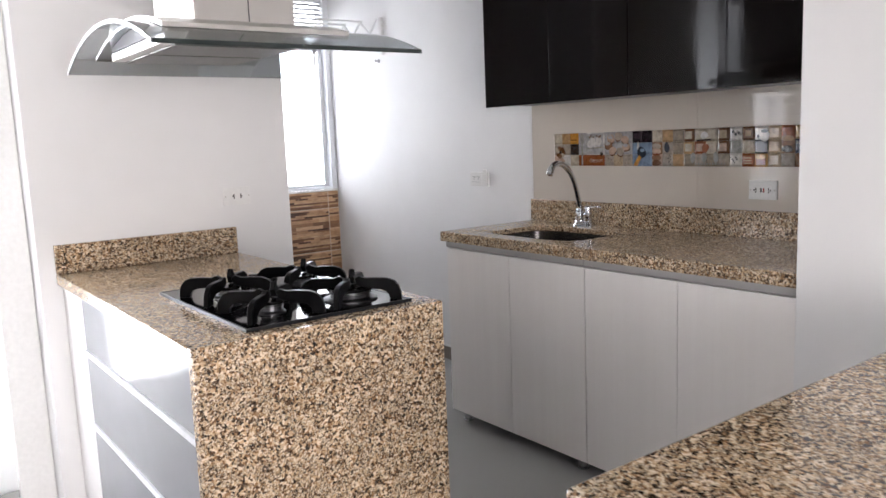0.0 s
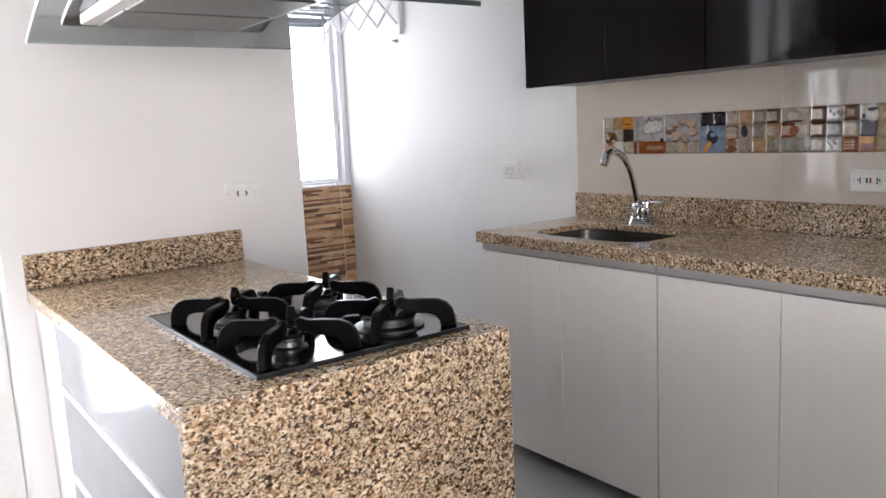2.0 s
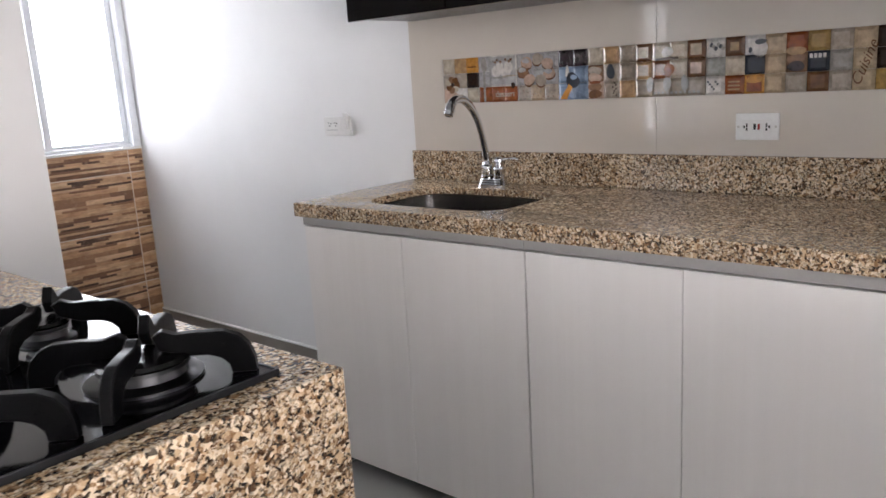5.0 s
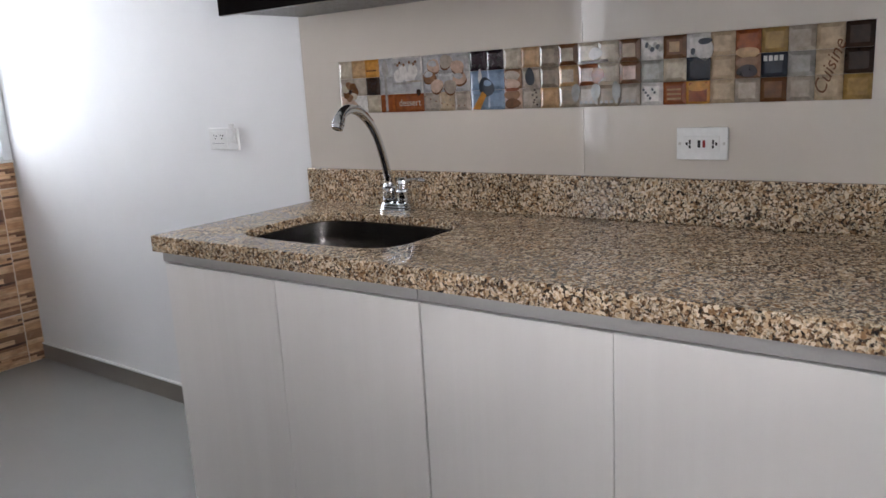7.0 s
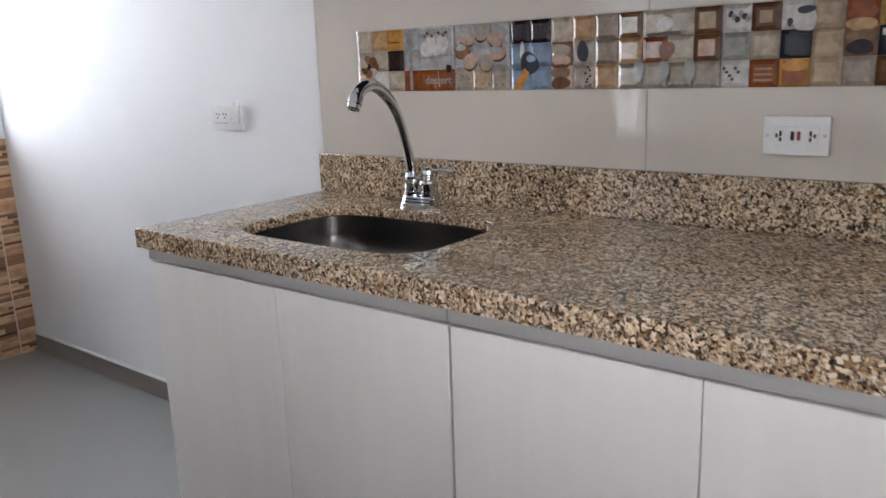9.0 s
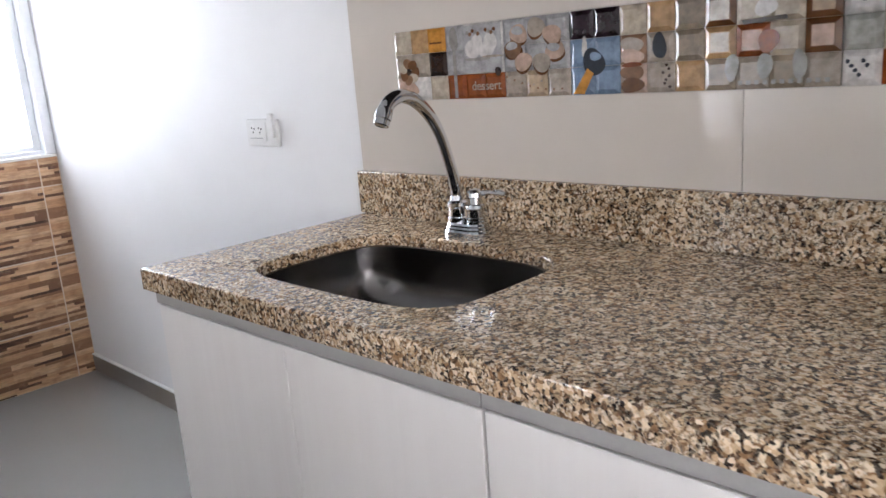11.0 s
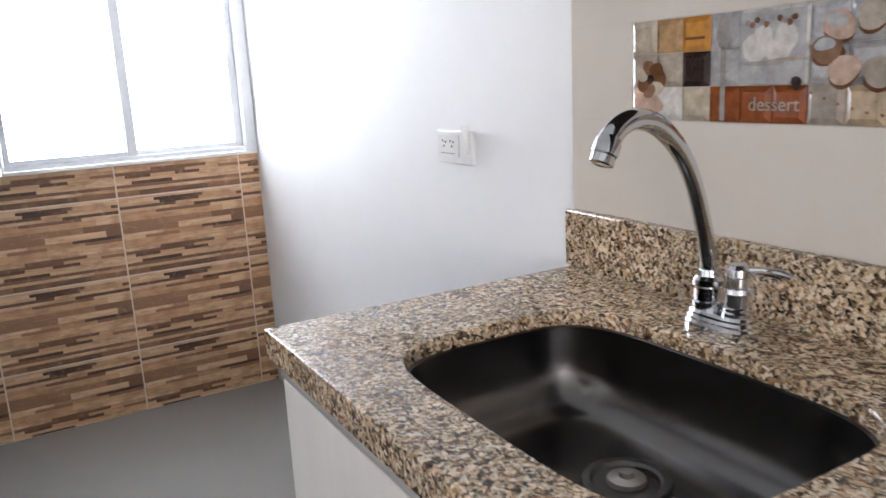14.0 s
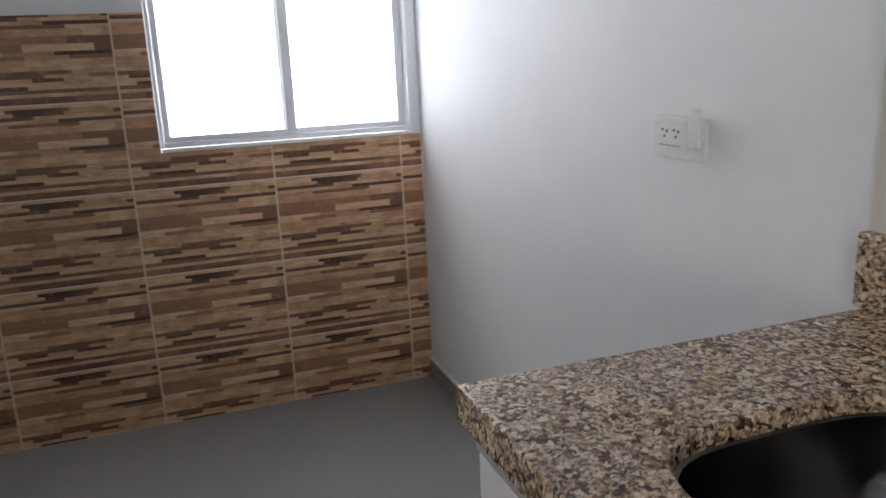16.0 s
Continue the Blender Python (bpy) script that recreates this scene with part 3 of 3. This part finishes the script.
for k in range(4):
    part("knob", lathe([(0.019, 0), (0.019, 0.004), (0.016, 0.006), (0.0145, 0.022), (0.012, 0.024), (0, 0.024)], (2.50 + 0.062 * k, 3.668, Z + 0.0003), steps=20), KNOB, hob)

# hood
hd = thing("cooker_hood", (2.52, 3.48, 1.55), "brushed steel hood with curved smoked glass over hob", "hood")
GX0, GX1, GY0, GY1 = 2.2, 2.888, 3.085, 3.875


def arch(y):
    u = (y - GY0) / (GY1 - GY0) * 2 - 1
    return 1.548 + 0.085 * (1 - u * u)


def curved(x0, x1, y0, y1, lift, thick, steps=24):
    bm = bmesh.new()
    rows = []
    for k in range(steps + 1):
        y = y0 + (y1 - y0) * k / steps
        z = arch(y) + lift
        rows.append([bm.verts.new(q) for q in ((x0, y, z), (x1, y, z), (x1, y, z + thick), (x0, y, z + thick))])
    for a, c in zip(rows, rows[1:]):
        for j in range(4):
            bm.faces.new((a[j], a[(j + 1) % 4], c[(j + 1) % 4], c[j]))
    bm.faces.new(rows[0])
    bm.faces.new(rows[-1][::-1])
    return bm


gl = part("canopy", curved(GX0, GX1, GY0 + 0.004, GY1 - 0.004, 0, 0.008), HOODGLASS, hd, "curved smoked glass canopy")
part("edge", curved(GX0, GX1, GY0, GY0 + 0.0035, -0.001, 0.010, 2), EDGEGLASS, gl)
part("edge", curved(GX0 - 0.003, GX0 - 0.0002, GY0, GY1 - 0.004, -0.001, 0.010), GLASSRIM, gl)
part("body", curved(2.26, 2.74, 3.2, 3.80, 0.009, 0.011), STEEL, hd)
under = [(2.28, 3.26 + 0.44 * k / 16, arch(3.26 + 0.44 * k / 16) - 0.001) for k in range(17)]
part("housing", slab_profile([(2.28, 3.26, 1.597), *under, (2.28, 3.70, 1.597)], (0.36, 0, 0)), LOUVRE, hd, "closed grey housing under the glass")
part("filter_box", box(2.28, 2.64, 3.25, 3.71, 1.572, 1.596, 0.004), STEEL, hd, "steel grease filter box")
for y in (3.27, 3.485):
    part("filter", box(2.31, 2.62, y, y + 0.2, 1.5675, 1.5715, 0.0015), FILTER, hd, "grey metal mesh filter")
part("chimney", box(2.425, 2.715, 3.45, 3.77, 1.632, HIGH - 0.001, 0.003), STEEL, hd)
part("chimney_seam", box(2.577, 2.5795, 3.4485, 3.4498, 1.655, HIGH - 0.002), SLOT, hd)


# ---- breakfast bar ----
bar = thing("breakfast_bar", (3.05, 1.83, 0), "granite-topped breakfast bar joined to the white pier", "counter")
part("top", box(2.32, 3.788, 1.62, 2.045, 0.86, 0.9, 0.008), GRANITE, bar)
part("base", box(2.47, 3.788, 1.74, 1.92, 0, 0.8595), WHITE, bar)


# ---- electrics ----
def outlet(name, place, way, label, cover=0.115, close=1.0):
    """A double socket plate. way: the axis that points out of the wall, 'x' or 'y' (towards lower values)."""
    t = thing(name, place, label, "socket")
    px, py, pz = place

    def bit(u0, u1, z0, z1, d0, d1, bevel=0.0):
        if way == "x":
            return box(px - d1, px - d0, py + u0, py + u1, pz + z0, pz + z1, bevel)
        return box(px + u0, px + u1, py - d1, py - d0, pz + z0, pz + z1, bevel)

    h = cover / 2
    part("plate", bit(-h, h, -0.036, 0.036, 0, 0.007, 0.002), PLASTIC, t)
    part("insert", bit(-h + 0.018, h - 0.018, -0.017, 0.017, 0.0072, 0.0095, 0.001), PLASTIC, t)
    for s in (-1, 1):
        for du, z0, z1 in ((0.026 * close, -0.001, 0.009), (0.033 * close, -0.0035, 0.0035), (0.026 * close, -0.010, -0.003)):
            part("slot", bit(s * du - 0.0022, s * du + 0.0022, z0, z1, 0.0096, 0.0101), SLOT, t)
        part("screw", bit(s * (h - 0.008) - 0.003, s * (h - 0.008) + 0.003, -0.003, 0.003, 0.0072, 0.0086, 0.001), STEEL, t)
    return t, bit


o, bit = outlet("socket", (XT - 0.0005, 3.018, 1.084), "x", "white double socket with test buttons on cream tiles")
part("button", bit(0.002, 0.008, -0.008, 0.008, 0.0096, 0.0115, 0.0006), SLOT, o, "black test button")
part("button", bit(-0.009, -0.003, -0.008, 0.008, 0.0096, 0.0115, 0.0006), REDPLAS, o, "red test button")
outlet("socket", (2.9, YS - 0.0005, 1.128), "y", "white double socket on wall above hob counter", close=0.55)
o = thing("socket", (XW - 0.0005, 4.70, 1.10), "white double socket with raised switch on white wall", "socket")
part("plate", box(XW - 0.012, XW - 0.0005, 4.622, 4.777, 1.056, 1.134, 0.004), DIMPLASTIC, o)
part("insert", box(XW - 0.0145, XW - 0.0122, 4.675, 4.765, 1.072, 1.124, 0.001), DIMPLASTIC, o)
for u in (4.703, 4.738):
    for du, dz in ((-0.007, 0.004), (0.006, 0.006), (0.0, -0.006)):
        part("slot", box(XW - 0.0152, XW - 0.0146, u + du - 0.0025, u + du + 0.0025, 1.103 + dz - 0.0024, 1.103 + dz + 0.0024), SLOT, o)
part("label_line", box(XW - 0.0152, XW - 0.0146, 4.69, 4.755, 1.0795, 1.0815), LOUVRE, o)
part("switch", box(XW - 0.022, XW - 0.0122, 4.630, 4.652, 1.082, 1.150, 0.003), DIMPLASTIC, o)

# folding clothes rack on the white wall by the window
rk = thing("clothes_rack", (4.38, 5.9, 1.9), "white folding concertina clothes rack fixed to the wall", "clothes rack")
part("upright", box(4.396, XW - 0.0005, 5.60, 5.625, 1.86, 2.09, 0.003), RACKW, rk)
for k in range(4):
    ya, yb = 5.62 + k * 0.16, 5.62 + (k + 1) * 0.16
    for z0, z1 in ((1.92, 2.08), (2.08, 1.92)):
        b = tube([(4.39 - 0.03 * k, ya, z0), (4.39 - 0.03 * (k + 1), yb, z1)], 0.0075, 8)
        part("strut", b, RACKW, rk)
for k in range(3):
    part("rod", tube([(4.375 - 0.03 * k, 5.78 + 0.16 * k, 2.085), (4.05 - 0.03 * k, 5.78 + 0.16 * k, 2.085)], 0.006, 8), RACKW, rk)
part("end_upright", box(4.262, 4.278, 6.245, 6.262, 1.85, 2.12, 0.003), RACKW, rk)
part("hook", lathe([(0.012, 0), (0.012, 0.004), (0.005, 0.006), (0.005, 0.025), (0.009, 0.027), (0, 0.03)], (XW - 0.0005, 5.67, 1.83), (-1, 0, 0), 12), LOUVRE, rk)

# ---- tiled surfaces ----
# cream tiles behind the sink
cream_wall = structure("wall_tiling", box(XW - 0.006, XW - 0.0005, 2.552, 4.272, 0.86, HIGH - 0.25), CREAMGROUT, "glossy cream tiling with a patterned border", "tiling")
SEAMS = [2.552, 3.31, 4.272]
for y0, y1 in zip(SEAMS, SEAMS[1:]):
    for z0, z1 in ((0.87, 1.171), (1.326, 1.62)):
        part("tile", box(XT, XW - 0.006, y0 + 0.0006, y1 - 0.0006, z0, z1, 0.0002, segments=1), CREAM, cream_wall)
# plain tile ends beside the border
part("tile", box(XT, XW - 0.006, 4.119, 4.272, 1.1711, 1.3259, 0.0002, segments=1), CREAM, cream_wall)
part("tile", box(XT, XW - 0.006, 2.552, 2.688, 1.1711, 1.3259, 0.0002, segments=1), CREAM, cream_wall)

# patterned border: three listello tiles, each nine by three bevelled squares
HUES = {
    "W": (0.60, 0.575, 0.55), "c": (0.50, 0.43, 0.34), "t": (0.50, 0.32, 0.17), "o": (0.62, 0.30, 0.08), "g": (0.37, 0.35, 0.325),
    "d": (0.05, 0.028, 0.02), "p": (0.54, 0.39, 0.31), "r": (0.27, 0.075, 0.03), "b": (0.50, 0.385, 0.265), "l": (0.44, 0.43, 0.43),
    "k": (0.035, 0.02, 0.028), "u": (0.24, 0.32, 0.44), "y": (0.35, 0.285, 0.215), "n": (0.19, 0.085, 0.038), "s": (0.37, 0.365, 0.335),
    "v": (0.03, 0.04, 0.06), "h": (0.40, 0.26, 0.10), "e": (0.42, 0.36, 0.30), "m": (0.30, 0.17, 0.10), "q": (0.33, 0.095, 0.035),
}


def deeper(c):
    """A print colour with fuller contrast and saturation."""
    mean = sum(c) / 3
    gain = 0.56 + 0.62 * mean
    return tuple(max(0.006, (mean + (v - mean) * 1.12) * gain) for v in c)


PRINT = {k: glaze("print_" + k, deeper(c), 0.07, 0.28, 60) for k, c in HUES.items()}
GRIDS = [("ctolWWlll", "eedlWWlll", "pWcqqqebe"), ("kkctynccn", "uumeytqcn", "uupetyeye"), ("WnWbqhebd", "scvbmvgbd", "Wqobenebh")]
CW, CH = 0.4755 / 9, 0.1525 / 3


def pillow(inset=0.0085):
    bm = bmesh.new()
    hw, hh = CW / 2 - 0.0003, CH / 2 - 0.0003
    rings = [[bm.verts.new((x, sy * (hw - i), sz * (hh - i))) for sy, sz in ((-1, -1), (1, -1), (1, 1), (-1, 1))] for x, i in ((0.0035, 0), (0.0005, 0), (-0.0035, inset))]
    for a, c in zip(rings, rings[1:]):
        for j in range(4):
            bm.faces.new((a[j], a[(j + 1) % 4], c[(j + 1) % 4], c[j]))
    bm.faces.new(rings[-1])
    return bm


CELLS = {k: mesh_of("listello_" + k, pillow(), PRINT[k], False) for k in HUES}
LEFT, TOPZ = 4.1165, 1.3245


def spot(tile, column, row):
    """The wall place of a grid point: columns and rows may be fractions."""
    return LEFT - tile * 0.477 - column * CW, TOPZ - row * CH


for tile, rows in enumerate(GRIDS):
    strip = thing("border_tile", (XT - 0.001, *spot(tile, 4.5, 1.5)), "glossy food-pattern border tile set in cream tiling", "tile", "border tiles over the sink")
    for r, letters in enumerate(rows):
        for c, k in enumerate(letters):
            cell = new("square", CELLS[k])
            cell.parent = strip
            y, z = spot(tile, c + 0.5, r + 0.5)
            cell.location = (0, y - strip.location.y, z - strip.location.z)

    def shape(hue, points, lift=0.0, name="print"):
        """A flat printed shape, in columns and rows of this tile."""
        out = []
        for c, r in points:
            y, z = spot(tile, c, r)
            out.append((XT - 0.0047 - lift, y, z))
        part(name, slab_profile(out, (-0.0004, 0, 0)), PRINT[hue], strip)

    def disc(hue, c, r, rc, rr, lift=0.0):
        """A round print with a slightly uneven outline."""
        f1, f2 = random.uniform(0, 6.28), random.uniform(0, 6.28)
        out = []
        for k in range(24):
            a = 2 * math.pi * k / 24
            w = 1 + 0.07 * math.sin(2 * a + f1) + 0.06 * math.sin(3 * a + f2)
            out.append((c + w * rc * math.cos(a), min(2.97, max(0.03, r + w * rr * math.sin(a)))))
        shape(hue, out, lift)

    def bar_shape(hue, c0, c1, r0, r1, lift=0.0):
        shape(hue, [(c0, r0), (c1, r0), (c1, r1), (c0, r1)], lift)

    if tile == 0:
        for k in range(7):
            a = math.radians(k * 360 / 7)
            disc("ncm"[k % 3], 0.85 + 0.36 * math.cos(a), 1.75 + 0.36 * math.sin(a), 0.25, 0.22, 0.00018 * k)
        disc("d", 0.85, 1.75, 0.14, 0.14, 0.0017)
        disc("p", 0.85, 2.5, 0.5, 0.28)
        bar_shape("n", 2.15, 2.85, 0.58, 0.66)
        bar_shape("g", 3.42, 3.58, 0.9, 2.95, 0.0003)
        disc("g", 3.5, 0.55, 0.24, 0.45, 0.0003)
        bar_shape("l", 4.05, 5.95, 0.08, 1.95)
        for k, (c, r, rc, rr) in enumerate(((4.5, 1.0, 0.36, 0.42), (4.75, 0.75, 0.3, 0.3), (5.4, 0.8, 0.33, 0.42), (5.2, 1.1, 0.4, 0.3))):
            disc("W", c, r, rc, rr, 0.0005 + 0.0001 * k)
        for k in range(9):
            disc("gmn"[k % 3], 4.28 + 0.14 * k + (0.25 if k > 4 else 0), 0.36 + 0.07 * math.sin(k * 2.1), 0.08, 0.08, 0.0013 + 0.0001 * k)
        disc("g", 4.75, 1.42, 0.62, 0.07, 0.0018)
        disc("e", 5.5, 1.34, 0.5, 0.05, 0.0018)
        disc("d", 5.75, 1.95, 0.16, 0.17, 0.0012)
        for k in range(7):
            a = math.radians(k * 360 / 7 + 20)
            c, r = 7.5 + 0.98 * math.cos(a), 1.08 + 0.68 * math.sin(a)
            disc("n", c, r + 0.09, 0.41, 0.35, 0.0002 * k)
            disc("pepm"[k % 4], c, r, 0.42, 0.34, 0.0002 * k + 0.0005)
            disc("lepl"[k % 4], c - 0.05, r - 0.12, 0.27, 0.16, 0.0020)
        for k in range(16):
            disc("e" if k % 2 else "m", 6.15 + 0.18 * k, 2.2 + 0.55 * abs(math.sin(k * 1.7)), 0.045, 0.04, 0.0002)
    elif tile == 1:
        disc("v", 1.0, 1.85, 0.45, 0.48, 0.0006)
        disc("u", 1.08, 1.65, 0.22, 0.16, 0.0012)
        disc("W", 0.65, 1.35, 0.12, 0.4, 0.0003)
        shape("o", [(0.15, 2.95), (0.75, 2.05), (1.0, 2.25), (0.6, 2.98)], 0.0012)
        for r, hue in ((1.35, "e"), (1.75, "p"), (2.3, "m"), (2.72, "n")):
            disc(hue, 2.5, r, 0.42, 0.27, 0.0006 + 0.0001 * r)
        disc("r", 2.5, 2.02, 0.38, 0.08, 0.0012)
        disc("v", 3.5, 1.45, 0.24, 0.45, 0.0006)
        bar_shape("e", 3.46, 3.56, 1.9, 2.95, 0.0009)
        for k in range(7):
            disc("d", 3.75 + 0.12 * math.sin(k * 2.4), 2.1 + 0.12 * k, 0.05, 0.05, 0.0012)
        for c, r, hue in ((5.5, 0.5, "c"), (5.5, 1.5, "c"), (8.5, 0.5, "b"), (6.5, 1.5, "p"), (8.5, 1.5, "p")):
            bar_shape(hue, c - 0.3, c + 0.3, r - 0.3, r + 0.3)
        shape("d", [(6.2, 0.88), (7.5, 0.82), (7.55, 0.95), (6.25, 1.02)], 0.0006)
        disc("W", 6.9, 0.55, 0.32, 0.28, 0.0003)
        disc("q", 7.0, 1.55, 0.3, 0.35, 0.0006)
        for c in (5.9, 6.9, 7.9):
            disc("s", c, 2.3, 0.22, 0.42, 0.0003)
        for k in range(11):
            bar_shape("s", 6.1 + 0.25 * k, 6.24 + 0.25 * k, 2.72, 2.86, 0.0009)
    else:
        for k in range(6):
            disc("g" if k % 2 else "v", 0.3 + 0.12 * k, 0.35 + 0.1 * (k % 3), 0.09, 0.12, 0.0006 + 0.0001 * k)
            disc("v", 0.15 + 0.1 * k, 2.3 + 0.13 * (k % 4), 0.06, 0.06, 0.0006)
        bar_shape("t", 1.28, 1.72, 0.28, 0.72)
        disc("W", 2.75, 0.7, 0.42, 0.42, 0.0006)
        disc("v", 2.8, 0.35, 0.28, 0.14, 0.0012)
        disc("v", 2.3, 0.75, 0.1, 0.14, 0.0012)
        bar_shape("v", 2.3, 3.0, 1.05, 1.9, 0.0006)
        bar_shape("q", 2.15, 2.9, 2.08, 2.9, 0.0006)
        disc("o", 2.55, 2.25, 0.45, 0.2, 0.0012)
        for r, hue in ((0.55, "q"), (0.95, "t"), (1.35, "m"), (1.7, "k")):
            disc(hue, 4.5, r, 0.44, 0.24, 0.0006 + 0.0001 * r)
        for k in range(4):
            bar_shape("W", 5.12 + 0.2 * k, 5.26 + 0.2 * k, 1.12, 1.34, 0.0006)
        for k in range(3):
            bar_shape("t", 1.2, 1.8, 2.3 + 0.2 * k, 2.38 + 0.2 * k, 0.0006)

    words = {0: ("dessert", 0.027, 4.35, 2.66, 0, "c", 0.0), 2: ("Cuisine", 0.037, 7.35, 2.85, 70, "n", 0.4)}
    if tile in words:
        text, size, c, r, turn, hue, shear = words[tile]
        fd = bpy.data.curves.new("lettering", "FONT")
        fd.body, fd.size, fd.extrude, fd.shear = text, size, 0.0002, shear
        fo = bpy.data.objects.new("lettering_source", fd)
        scene.collection.objects.link(fo)
        bpy.context.view_layer.update()
        me = bpy.data.meshes.new_from_object(fo.evaluated_get(bpy.context.evaluated_depsgraph_get()))
        bpy.data.objects.remove(fo)
        y, z = spot(tile, c, r)
        base = strip.location
        face = Matrix(((0, 0, -1, XT - 0.0056 - base.x), (-1, 0, 0, y - base.y), (0, 1, 0, z - base.z), (0, 0, 0, 1)))
        me.transform(face @ Matrix.Rotation(radians(turn), 4, "Z"))
        me.materials.clear()
        me.materials.append(PRINT[hue])
        lt = new("lettering", me)
        lt.parent = strip

# brown strip tiles in the laundry nook
b = box(2.271, 3.488, YL + 0.0012, YL + 0.0095, 0.0, 1.447)
box(3.488, XW - 0.0005, YL + 0.0012, YL + 0.0095, 0.0, 0.986, bm=b)
part("grout", b, GROUT, wall_north)
JX = [1.9595, 2.4345, 2.9095, 3.3845, 3.8615, 4.3365, 4.8115]
JZ = [-0.05, 0.255, 0.56, 0.865, 1.17, 1.475]
CUTS = {}


def laid(x0, x1, z0, z1, ox, oz):
    """One tile or cut of a tile, whose print is counted from its whole tile's corner."""
    key = tuple(round(v, 4) for v in (x0 - ox, x1 - ox, z0 - oz, z1 - oz))
    if key not in CUTS:
        CUTS[key] = mesh_of("strip_tile", box(key[0], key[1], -0.004, 0.004, key[2], key[3], 0.0012, segments=1), STRIPTILE, False)
    ob = new("tile", CUTS[key])
    ob.parent = wall_north
    ob.location = (ox, YL + 0.004, oz)


G = 0.0028
for ox, ex in zip(JX, JX[1:]):
    for oz, ez in zip(JZ, JZ[1:]):
        x0, x1, z0, z1 = max(ox + G, 2.272), min(ex - G, XW - 0.003), max(oz + G, 0.001), min(ez - G, 1.447)
        if z1 < 0.987 or x1 < 3.488:
            laid(x0, x1, z0, z1, ox, oz)
            continue
        if x0 < 3.488:
            laid(x0, 3.4885, z0, z1, ox, oz)
        if z0 < 0.985:
            laid(max(x0, 3.4887), x1, z0, 0.986, ox, oz)
